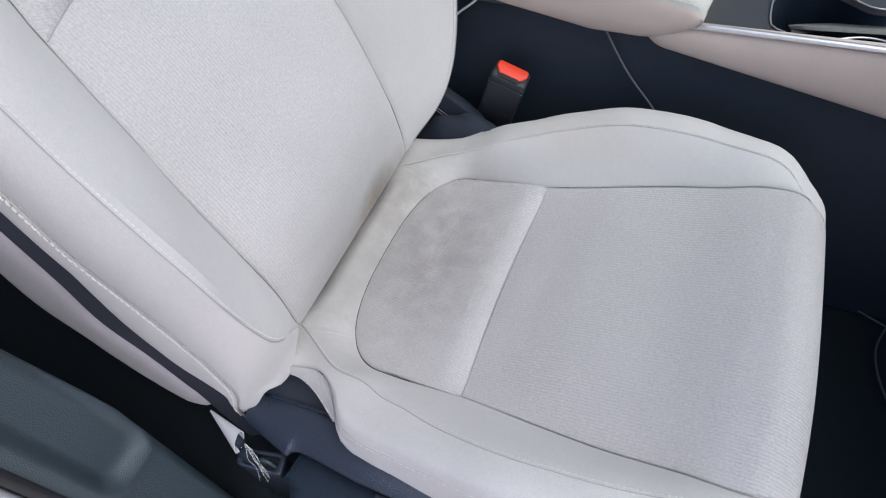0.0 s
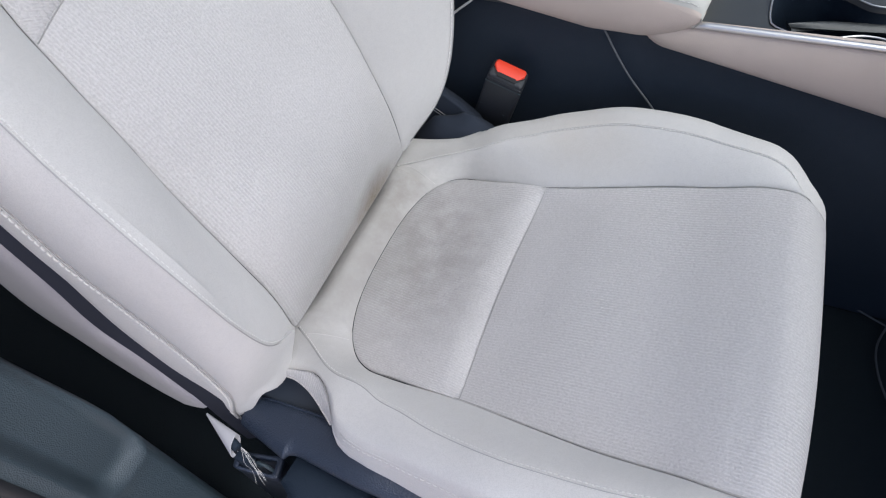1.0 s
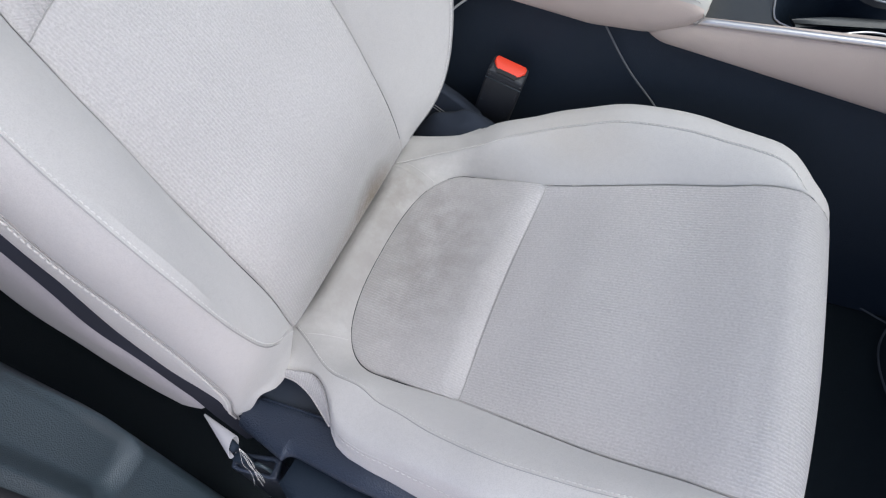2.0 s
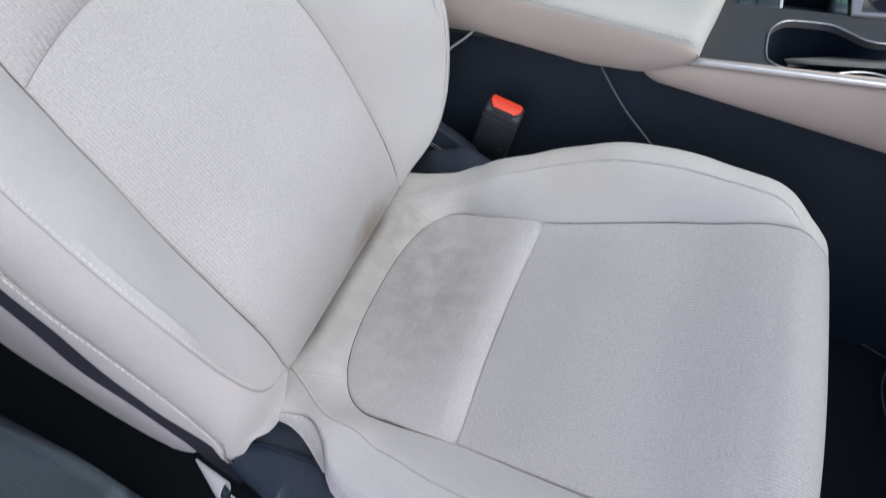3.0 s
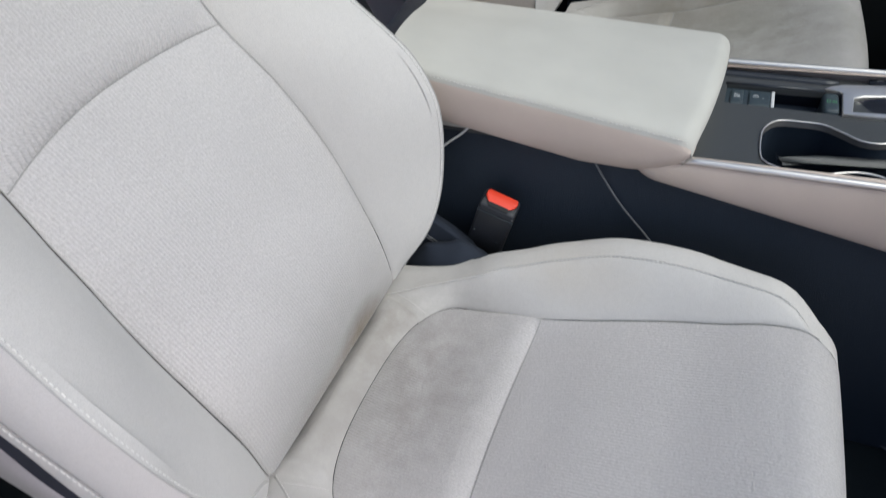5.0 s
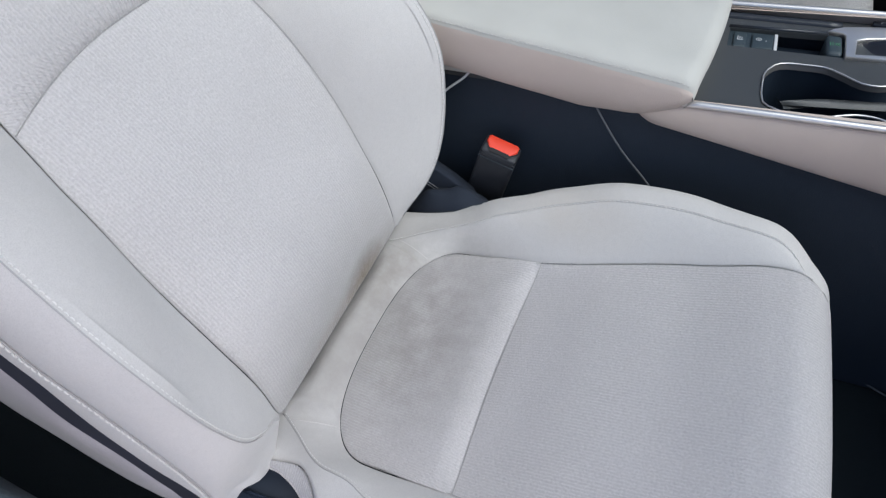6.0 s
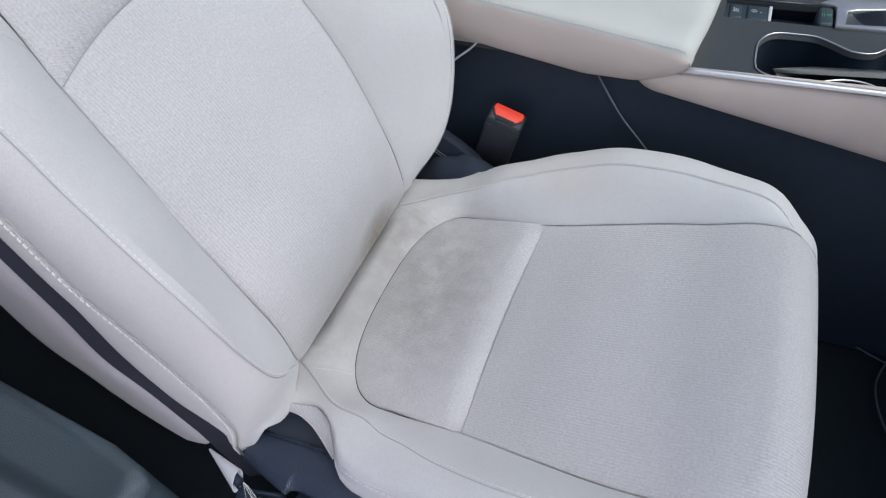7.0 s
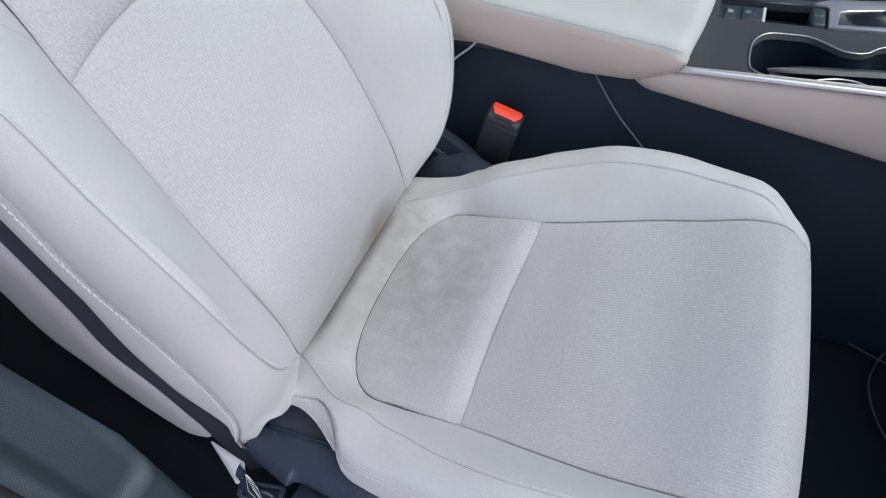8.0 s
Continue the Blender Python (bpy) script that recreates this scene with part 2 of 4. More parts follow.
def tube(points, radius, sides=8, bm=None, ends=True):
    """A round cord along points; radius may be a list."""
    bm = bm or bmesh.new()
    p = np.array(points, float)
    tan = np.gradient(p, axis=0)
    tan /= np.linalg.norm(tan, axis=1, keepdims=True) + 1e-12
    up = np.array([0, 0, 1.0]) if abs(tan[0][2]) < 0.9 else np.array([1.0, 0, 0])
    rad = np.full(len(p), radius) if np.isscalar(radius) else np.array(radius, float)
    rings = []
    for q, t, r in zip(p, tan, rad):
        a = np.cross(t, up)
        a /= np.linalg.norm(a) + 1e-12
        up = np.cross(a, t)
        rings.append([bm.verts.new(q + r * (math.cos(k) * a + math.sin(k) * up)) for k in np.linspace(0, 2 * math.pi, sides, endpoint=False)])
    for r0, r1 in zip(rings, rings[1:]):
        for k in range(sides):
            bm.faces.new([r0[k], r0[(k + 1) % sides], r1[(k + 1) % sides], r1[k]])
    if ends:
        bm.faces.new(rings[0][::-1])
        bm.faces.new(rings[-1])
    return bm


def block(x0, x1, y0, y1, z0, z1, bevel=0.004, segments=3, bm=None):
    """A box with rounded edges."""
    bm = bm or bmesh.new()
    made = bmesh.ops.create_cube(bm, size=1.0)["verts"]
    m = Matrix.Translation(((x0 + x1) / 2, (y0 + y1) / 2, (z0 + z1) / 2)) @ Matrix.Diagonal((x1 - x0, y1 - y0, z1 - z0, 1))
    bmesh.ops.transform(bm, matrix=m, verts=made)
    if bevel:
        edges = list({e for v in made for e in v.link_edges})
        bmesh.ops.bevel(bm, geom=edges, offset=bevel, segments=segments, profile=0.5, affect="EDGES")
    return bm


def prism(outline, z0, z1, bevel=0.0, holes=(), axis="z"):
    """A plate with the given outline between z0 and z1; holes are outlines cut right through it."""
    bm = bmesh.new()
    loops = [list(outline), *[list(h) for h in holes]]
    edges = []
    for lp in loops:
        vs = [bm.verts.new((x, y, z1)) for x, y in lp]
        edges += [bm.edges.new((vs[i], vs[(i + 1) % len(vs)])) for i in range(len(vs))]
    bmesh.ops.triangle_fill(bm, use_beauty=True, edges=edges, normal=(0, 0, 1))
    top = list(bm.faces)
    ex = bmesh.ops.extrude_face_region(bm, geom=top)
    moved = [v for v in ex["geom"] if isinstance(v, bmesh.types.BMVert)]
    for v in moved:
        v.co.z = z0
    bmesh.ops.recalc_face_normals(bm, faces=bm.faces)
    if bevel:
        rim = [e for e in bm.edges if len(e.link_faces) == 2 and abs(e.calc_face_angle(0)) > 1.0 and all(abs(v.co.z - z1) < 1e-6 for v in e.verts)]
        bmesh.ops.bevel(bm, geom=rim, offset=bevel, segments=3, profile=0.5, affect="EDGES")
    if axis == "y":
        bmesh.ops.transform(bm, matrix=Matrix(((1, 0, 0, 0), (0, 0, -1, 0), (0, 1, 0, 0), (0, 0, 0, 1))), verts=bm.verts)
    return bm


def stitches(points, normal, gap=0.0062, long=0.0042, radius=0.0007, lift=0.0006):
    """Short threads one behind the other along a line of points, with the surface normal at each."""
    p, n = np.array(points, float), np.array(normal, float)
    s = np.r_[0, np.cumsum(np.linalg.norm(np.diff(p, axis=0), axis=1))]
    bm = bmesh.new()
    for q in np.arange(gap, s[-1] - gap, gap):
        a = [np.array([np.interp(q + d, s, p[:, k]) for k in range(3)]) for d in (-long / 2, 0, long / 2)]
        m = np.array([np.interp(q, s, n[:, k]) for k in range(3)])
        line = [a[0] - m * lift, a[0] * 0.75 + a[1] * 0.25 + m * lift, a[1] + m * lift * 1.5, a[2] * 0.75 + a[1] * 0.25 + m * lift, a[2] - m * lift]
        tube(line, [radius * 0.5, radius, radius, radius, radius * 0.5], 5, bm)
    return bm


def sew(name, points, normal, parent, **k):
    ob = part(name, stitches(points, normal, **k), thread, parent, "pale sewing thread")
    ob["kind"] = "stuff"
    return ob


# ---- the seat: shape of cushion and backrest ----
# cushion: line of the insert's edge from back to front (x, z), and the widths and heights of seams beside it
TOP = table((-0.20, -0.20, 0.304), (-0.10, -0.10, 0.302), (0, 0, 0.320), (0.10, 0.098, 0.343), (0.20, 0.195, 0.368),
            (0.28, 0.272, 0.388), (0.315, 0.306, 0.388), (0.345, 0.331, 0.372), (0.375, 0.344, 0.345), (0.41, 0.347, 0.31), (0.50, 0.338, 0.22))
W1 = table((-0.20, 0.160), (-0.10, 0.163), (0, 0.165), (0.10, 0.175), (0.15, 0.180), (0.236, 0.1835), (0.27, 0.186), (0.295, 0.1863), (0.309, 0.185), (0.323, 0.181), (0.345, 0.174), (0.40, 0.168), (0.50, 0.165))
ROLL = table((-0.235, 0.140, 0.006), (-0.19, 0.162, 0.016), (-0.16, 0.176, 0.029), (-0.13, 0.187, 0.040), (-0.09, 0.195, 0.047), (-0.06, 0.204, 0.051),
             (-0.028, 0.210, 0.054), (0.003, 0.218, 0.057), (0.034, 0.223, 0.059), (0.095, 0.229, 0.062), (0.13, 0.229, 0.058), (0.18, 0.227, 0.048),
             (0.23, 0.2205, 0.034), (0.257, 0.2165, 0.0255), (0.278, 0.2135, 0.018), (0.293, 0.2085, 0.0105), (0.301, 0.2025, 0.0045), (0.307, 0.1940, 0.0014), (0.315, 0.1855, 0.0003),
             (0.323, 0.1812, -0.0004), (0.345, 0.1742, -0.0005), (0.40, 0.1682, -0.0005), (0.50, 0.1652, -0.0005))
OUT = table((-0.235, 0.068), (-0.19, 0.050), (-0.16, 0.040), (-0.125, 0.045), (-0.10, 0.054), (-0.05, 0.050), (0, 0.044), (0.12, 0.040), (0.20, 0.036), (0.257, 0.0305), (0.278, 0.0310), (0.293, 0.0335), (0.301, 0.0385), (0.307, 0.0420), (0.315, 0.0415), (0.325, 0.036), (0.345, 0.029), (0.40, 0.034), (0.5, 0.034))
OUT_NEAR = table((-0.235, 0.070), (-0.202, 0.045), (-0.185, 0.0335), (-0.168, 0.024), (-0.152, 0.025), (-0.136, 0.032), (-0.125, 0.042), (-0.117, 0.052), (-0.108, 0.0603),
                 (-0.094, 0.064), (-0.067, 0.0615), (-0.031, 0.0575), (0, 0.0525), (0.12, 0.046), (0.20, 0.037), (0.257, 0.0305))
LOW = table((-0.24, 0.31), (-0.202, 0.317), (-0.185, 0.321), (-0.168, 0.325), (-0.152, 0.329), (-0.136, 0.332), (-0.125, 0.332), (-0.117, 0.328), (-0.108, 0.312), (-0.08, 0.280), (-0.045, 0.248), (-0.006, 0.226), (0.10, 0.20), (0.30, 0.18), (0.5, 0.18))
REAR_X, REAR_L, REAR_N = -0.10, 0.079, 2.6
DISH = 0.012


def window(s, a, b, c, d):
    """Rises from 0 to 1 between a and b, falls again between c and d."""
    return min(1.0, max(0.0, (s - a) / (b - a))) * min(1.0, max(0.0, (d - s) / (d - c)))


def roll_seam(s, sg):
    """Half width and height of the roll's outer seam; the near one stands out more beside the backrest."""
    w, h = ROLL(s)
    if sg > 0:
        return w, h - 0.009 * math.exp(-((s + 0.135) / 0.042) ** 2)
    return w + 0.0085 * math.exp(-((s + 0.150) / 0.040) ** 2) + 0.0052 * window(s, -0.12, -0.07, 0.10, 0.26), h


def along(s):
    """Place and upward normal of the cushion's line at s."""
    a, b, p = TOP(s - 0.004), TOP(s + 0.004), TOP(s)
    t = (b - a) / np.linalg.norm(b - a)
    return p, np.array([-t[1], t[0]])


def lift(s, y, h):
    p, n = along(s)
    bow = (0.30 if y < 0 else 0.10) * y * y * min(1.0, max(0.0, (s - 0.22) / 0.10))
    return np.array([p[0] + n[0] * h - bow, y, p[1] + n[1] * h])


def cushion_edge(a):
    """The insert's rear edge; a runs from -1 (near end) over the back to 1."""
    w = W1(REAR_X)[0]
    ang = a * math.pi / 2
    y = w * math.copysign(abs(math.sin(ang)) ** (2 / REAR_N), a)
    x = REAR_X - REAR_L * abs(math.cos(ang)) ** (2 / REAR_N)
    return lift(x, y, 0)


def dished(p, w, s):
    f = max(0.0, 1 - (p[1] / w) ** 2)
    fade = min(1.0, max(0.0, (0.30 - s) / 0.12))
    return p - np.array([0, 0, DISH * f * fade])


def seat(name, gap):
    root = thing(name, "light greige cloth front car seat, worn and stained", "car seat", "front seats")
    # rear insert of the cushion
    cols = np.linspace(-1, 1, 61)
    g = []
    for u in np.linspace(0, 1, 40):
        row = []
        for v in cols:
            r = cushion_edge(v)
            e = lift(0.0, v * W1(0)[0], 0)
            e[0] -= 0.009 * (1 - v * v)
            p = r * (1 - u) + e * u
            p[2] = lift(p[0], 0, 0)[2]
            q = dished(p, W1(p[0])[0], p[0])
            p = p + (q - p) * min(1.0, u / 0.35)
            p[2] -= 0.0125 * max(0.0, 1 - (1 - u) / 0.22) ** 1.9 * (1 - v ** 8) - 0.0045 * (1 - (2 * u - 1) ** 2)
            row.append(p)
        g.append(row)
    part("cushion_rear_insert", sheet(g, (0.0012, 0.0, 0.0012, 0.0012), 0.005, 0.012), cloth_rib, root, "ribbed greige cloth insert, soiled")
    # front insert, rolling over the front edge
    g = []
    for s in np.r_[np.linspace(-0.0005, 0.02, 14), np.linspace(0.024, 0.50, 86)]:
        w = W1(s)[0]
        row = []
        for v in cols:
            p = lift(s, v * w, 0)
            if s < 0.05:
                p[0] -= 0.009 * (1 - v * v) * (1 - s / 0.05)
            p = dished(p, w, s)
            p[2] += 0.004 * math.sin(min(1.0, s / 0.25) * math.pi) * (1 - v ** 4) - 0.0115 * max(0.0, 1 - s / 0.10) ** 1.6 * (1 - v ** 8)
            row.append(p)
        g.append(row)
    part("cushion_front_insert", sheet(g, (0.0, 0, 0.0012, 0.0012), 0.005, 0.012), cloth_rib, root, "ribbed greige cloth insert")
    # padded roll round the insert: far side, back, near side
    inner, outer = [], []
    for s in np.linspace(0.322, -0.10, 60):
        w, (w2, h2) = W1(s)[0], roll_seam(s, 1)
        inner.append(lift(s, w, 0))
        outer.append(lift(s, w2, h2))
    for a in np.linspace(1, -1, 61)[1:-1]:
        inner.append(cushion_edge(a))
        k = abs(a)
        sg = math.copysign(1, a)
        if k > 0.45:
            s = -0.245 + (k - 0.45) / 0.55 * 0.145
            w2, h2 = roll_seam(s, sg)
            outer.append(lift(s, sg * w2, h2))
        else:
            w2, h2 = ROLL(-0.245)
            outer.append(lift(-0.245 - 0.015 * (1 - (k / 0.45) ** 2), sg * w2 * k / 0.45, h2))
    for s in np.linspace(-0.10, 0.322, 60):
        w, (w2, h2) = W1(s)[0], roll_seam(s, -1)
        inner.append(lift(s, -w, 0))
        outer.append(lift(s, -w2, h2))
    g = []
    for i, (a, b) in enumerate(zip(inner, outer)):
        d = np.linalg.norm(b - a)
        row = []
        for v in np.linspace(0, 1, 15):
            p = a * (1 - v) + b * v
            p[2] += (0.34 * d + (0.05 if abs(b[1]) < 0.14 and b[0] < -0.2 else 0.0)) * v * (1 - v) - 0.60 * max(0.0, -0.207 - p[0]) * window(p[1], -0.14, -0.09, 0.085, 0.125)
            row.append(p)
        g.append(row)
    cb = np.array(g)
    roll = part("cushion_bolster", sheet(g, (0, 0, 0.0012, 0.0003), 0.005, 0.010, flip=True, ends=False), cloth, root, "smooth greige cloth roll, stained near the backrest")
    low = np.array([0, 0, -0.0012])
    part("insert_piping", tube([p + (p - q) / (np.linalg.norm(p - q) + 1e-6) * 0.0010 - low * 0.2 for p, q in zip(inner, outer)], 0.0004, 6), crease, roll, "dark seam line round the insert")
    cross = []
    for v in np.linspace(-0.99, 0.99, 50):
        q = dished(lift(0.0, v * W1(0)[0], 0), W1(0)[0], 0.0)
        cross.append(q + np.array([-0.009 * (1 - v * v), 0, -0.0118 * (1 - v ** 8)]))
    part("cross_seam", tube(cross, 0.0006, 6), crease, roll, "dark seam line across the insert")
    for row in (cb[72], cb[-73]):
        part("seam", tube([p + np.array([0, 0, 0.0002]) for p in row[1:-1]], 0.0004, 6), seam_thread, roll, "fine dark seam")
    # outer sides with a lower seam
    for sg in (1, -1):
        up, low, line, nrm = [], [], [], []
        for s in np.linspace(-0.235, 0.50, 80):
            w2, h2 = roll_seam(s, sg)
            f = min(1.0, max(0.0, (0.42 - s) / 0.15))
            f2 = min(1.0, max(0.0, (s + 0.16) / 0.16))
            z = LOW(s)[0]
            p0 = lift(s, sg * w2, h2)
            rows = [p0]
            rise = 0.004 * min(1.0, max(0.0, (0.30 - s) / 0.14)) * f2
            out = OUT(s)[0] - 0.008 * math.exp(-((s + 0.055) / 0.045) ** 2)
            if sg < 0:
                out = (OUT_NEAR(s)[0] if s < 0.257 else OUT(s)[0]) - (w2 - ROLL(s)[0])
            drop = min(0.042 if sg > 0 else 0.023, max(0.005, p0[2] - z)) if s < 0.30 else 0.042
            for dy, dh in ((0.12, 0.3), (0.28, 0.65), (0.45, 0.95), (0.62, 0.9), (0.78, 0.3), (0.90, -0.28), (0.97, -0.62), (1.0, -1.0)):
                rows.append(lift(s, sg * (w2 + out * dy), h2 + (rise if dh > 0 else drop) * dh))
            if s < 0.30:
                end = rows[-1].copy()
                foot = np.array([end[0], end[1] + sg * 0.0, min(z, end[2] - 0.004)])
            else:
                end = rows[-1].copy()
                foot = end + np.array([0.0, 0, -0.06]) * f + np.array([-0.03, 0, 0]) * (1 - f)
            up.append(rows)
            rear = p0 + np.array([0, -sg * 0.0022, 0.0002 + 0.0016 * min(1.0, max(0.0, (-0.12 - s) / 0.05))])
            a = lift(s, sg * W1(s)[0], 0)
            d = np.linalg.norm(p0 - a)
            v = 1 - (0.0045 if sg < 0 else 0.0024) / max(d, 0.02)
            front = a * (1 - v) + p0 * v + np.array([0, 0, 0.34 * d * v * (1 - v) + 0.0002])
            k = min(1.0, max(0.0, (s + 0.13) / 0.04))
            line.append(rear * (1 - k) + front * k)
            nrm.append((0, 0, 1))
            low.append([end * (1 - k) + foot * k + np.array([0, sg * 0.004 * math.sin(math.pi * k), 0]) for k in np.linspace(0, 1, 8)])
        dense = []
        for rows in up:
            dense.append(spline(rows, 22))
        fl = sg < 0
        side = part("cushion_side", sheet(dense, (0, 0, 0.0003, 0.0008), 0.004, 0, flip=fl), cloth, root, "smooth greige cloth side")
        part("lower_side", sheet(low, (0, 0, 0.0008, 0), 0.004, 0.0, flip=fl), cloth, side, "lower greige cloth edge")
        n = [i for i, q in enumerate(line) if -0.228 < q[0] < 0.301]
        sew("stitching", [line[i] for i in n], [nrm[i] for i in n], side, gap=0.0052, long=0.0036, radius=0.0005 if sg < 0 else 0.0007, lift=0.0003 if sg < 0 else 0.0006)
        if sg < 0:
            n2 = [i for i in n if line[i][0] > -0.10]
            low_line = [dense[i][17] + np.array([0, -0.0006, 0]) for i in n2]
            sew("stitching", low_line, [(0, -0.8, 0.5)] * len(n2), side, gap=0.0075, long=0.0045, radius=0.00038, lift=0.0003)
            part("seam", tube([p + np.array([0, 0.002, 0.0026]) for p in low_line], 0.0006, 6), seam_thread, side, "lower seam of the side")
        part("seam", tube([up[i][0] + np.array([0, sg * 0.0004, 0.0]) for i in n], 0.0005, 6), crease if sg < 0 else seam_thread, side, "fine seam between roll and side")
    before = set(root.children)
    backrest(root, gap)
    if not gap:
        # the far backrest leans further back
        for ob in root.children:
            if ob not in before:
                ob.location.x = -0.032
    part("seat_pan", block(-0.26, 0.33, -0.235, 0.235, 0.13, 0.27, 0.03), plastic_side, root, "black plastic seat pan")
    for sg in (1, -1):
        part("seat_rail", block(-0.30, 0.32, sg * 0.19 - 0.02, sg * 0.19 + 0.02, 0.03, 0.14, 0.006), plastic_side, root, "black steel seat rail")
    return root


# backrest: height -> depth x and half width of the insert's edge, the front seam and the rear seam of its side
EDGE = table((0.30, -0.215, 0.150), (0.34, -0.215, 0.155), (0.40, -0.220, 0.155), (0.48, -0.242, 0.157), (0.565, -0.272, 0.157),
             (0.64, -0.306, 0.150), (0.71, -0.352, 0.142), (0.76, -0.378, 0.143), (0.81, -0.404, 0.153), (0.95, -0.475, 0.175), (1.0, -0.50, 0.175))
SEAM1 = table((0.30, -0.225, 0.150), (0.34, -0.213, 0.167), (0.40, -0.185, 0.202), (0.45, -0.166, 0.225), (0.52, -0.158, 0.243),
              (0.59, -0.166, 0.251), (0.64, -0.19, 0.252), (0.69, -0.235, 0.245), (0.73, -0.272, 0.236), (0.80, -0.345, 0.225), (0.95, -0.45, 0.205), (1.0, -0.49, 0.195))
SEAM2 = table((0.25, -0.264, 0.258), (0.30, -0.255, 0.262), (0.375, -0.248, 0.264), (0.474, -0.252, 0.266), (0.542, -0.272, 0.266),
              (0.60, -0.292, 0.266), (0.66, -0.312, 0.262), (0.75, -0.36, 0.25), (0.85, -0.42, 0.235), (0.95, -0.48, 0.22), (1.0, -0.51, 0.21))
STRIP = table((0.238, -0.266), (0.30, -0.262), (0.343, -0.259), (0.362, -0.278), (0.379, -0.300), (0.42, -0.318), (0.461, -0.326), (0.52, -0.325), (0.563, -0.321), (0.626, -0.331), (0.75, -0.39), (1.0, -0.53))
SHELL = table((0.25, -0.302), (0.30, -0.308), (0.349, -0.317), (0.406, -0.332), (0.434, -0.344), (0.531, -0.345), (0.605, -0.348), (0.75, -0.41), (1.0, -0.55))
SEAM_Z = 0.708


def insert_edge(z, sg):
    """Depth and half width of the insert's edge; the one beside the door runs closer to the middle at the shoulder."""
    x, w = EDGE(z)
    if sg < 0:
        w -= 0.004 * min(1.0, max(0.0, (z - 0.66) / 0.05)) + 0.015 * min(1.0, max(0.0, (z - 0.71) / 0.08))
    return x, w


def front_seam(z, sg):
    """Depth and half width of the bolster's outer seam; the one beside the console stands further forward low down."""
    x, w = SEAM1(z)
    if sg > 0:
        return x + 0.012 * math.exp(-((z - 0.40) / 0.048) ** 2) + 0.004 * window(z, 0.40, 0.46, 0.58, 0.66), w
    return x, w - 0.003 * min(1.0, max(0.0, (z - 0.58) / 0.10))


def rear_seam(z):
    x, w = SEAM2(z)
    return x + 0.016 * min(1.0, max(0.0, (z - 0.28) / 0.09)) + 0.010 * window(z, 0.27, 0.34, 0.42, 0.58), w


def backrest(root, gap):
    cols = np.linspace(-1, 1, 61)

    def face(z, v):
        x, w = insert_edge(z, v)
        return np.array([x, v * w, z])

    def arch(v):
        return SEAM_Z + 0.009 * (1 - v * v) - (0.011 * v * v if v < 0 else 0.0)

    g = []
    for u in np.linspace(0, 1, 70):
        row = []
        for v in cols:
            z = 0.318 + u * (arch(v) - 0.318)
            p = face(z, v)
            p[0] -= 0.03 * max(0.0, 1 - u / 0.045) ** 2
            p[0] += (0.003 * math.sin(math.pi * u) + 0.015 * math.exp(-((u - 0.34) / 0.20) ** 2) * min(1.0, u / 0.1)) * (1 - v ** 4)
            row.append(p)
        g.append(row)
    part("back_lower_insert", sheet(g, (0, 0.0015, 0.0025, 0.0008), 0.009, 0.012, flip=True), cloth_rib, root, "ribbed greige cloth insert, soiled at its foot, shade painted on its lower part")
    g = []
    for u in np.r_[np.linspace(0, 0.2, 24), np.linspace(0.22, 1, 24)]:
        row = []
        for v in np.linspace(-1, 1, 281):
            z = arch(v) + u * (1.0 - arch(v))
            p = face(z, v)
            # gathers that run up out of the seam
            p[0] += 0.010 * math.sin(0.5 * math.pi * min(1.0, u / 0.13)) * (1 - v ** 6)
            p[0] += 0.0011 * (1 - 2 * abs(math.sin(v * 70 + 1.2 * math.sin(9 * v)))) * math.exp(-(u / 0.06) ** 2) * (1 - v ** 8)
            row.append(p)
        g.append(row)
    part("back_upper_insert", sheet(g, (0.0015, 0, 0.0012, 0.0012), 0.008, 0.012, flip=True), cloth_rib, root, "ribbed greige cloth insert with gathers")
    for sg in (1, -1):
        fl = sg < 0
        g, line, nrm = [], [], []
        for z in np.linspace(0.335, 1.0, 80):
            (x0, w0), (x1, w1) = insert_edge(z, sg), front_seam(z, sg)
            a, b = np.array([x0, sg * w0, z]), np.array([x1, sg * w1, z])
            d = np.linalg.norm(b - a)
            side = np.array([b[1] - a[1], -(b[0] - a[0]), 0]) * sg
            side /= np.linalg.norm(side) + 1e-9
            g.append([a * (1 - v) + b * v + side * d * 0.055 * math.sin(math.pi * v) for v in np.linspace(0, 1, 21)])
            v = 1 - 0.0038 / max(d, 0.02)
            line.append(a * (1 - v) + b * v + side * (d * 0.055 * math.sin(math.pi * v) + 0.0002))
            nrm.append(tuple(side))
        bolster = part("back_bolster", sheet(g, (0, 0, 0.0020 if fl else 0.0010, 0.0008), 0.007, 0.0, flip=not fl), cloth, root, "smooth greige cloth bolster")
        sew("stitching", line[4:], nrm[4:], bolster, gap=0.0050, long=0.0034, radius=0.00058, lift=0.0004)
        part("seam", tube([np.array([front_seam(z, sg)[0], sg * front_seam(z, sg)[1], z]) for z in np.linspace(0.345, 0.99, 90)], 0.0006, 6), crease, bolster, "dark seam between bolster and side")
        gg = np.array(g)
        n = normals(gg) * (1 if fl else -1)
        pts = []
        for k in np.linspace(0, 1, 30):
            i, j = (0.730 + 0.075 * k - 0.335) / 0.665 * 79, (0.05 + 0.66 * k) * 20
            a, b = int(i), min(int(j), 19)
            fi, fj = i - a, j - b
            q = gg[a, b] * (1 - fi) * (1 - fj) + gg[a + 1, b] * fi * (1 - fj) + gg[a, b + 1] * (1 - fi) * fj + gg[a + 1, b + 1] * fi * fj
            pts.append(q + n[a, b] * 0.0001)
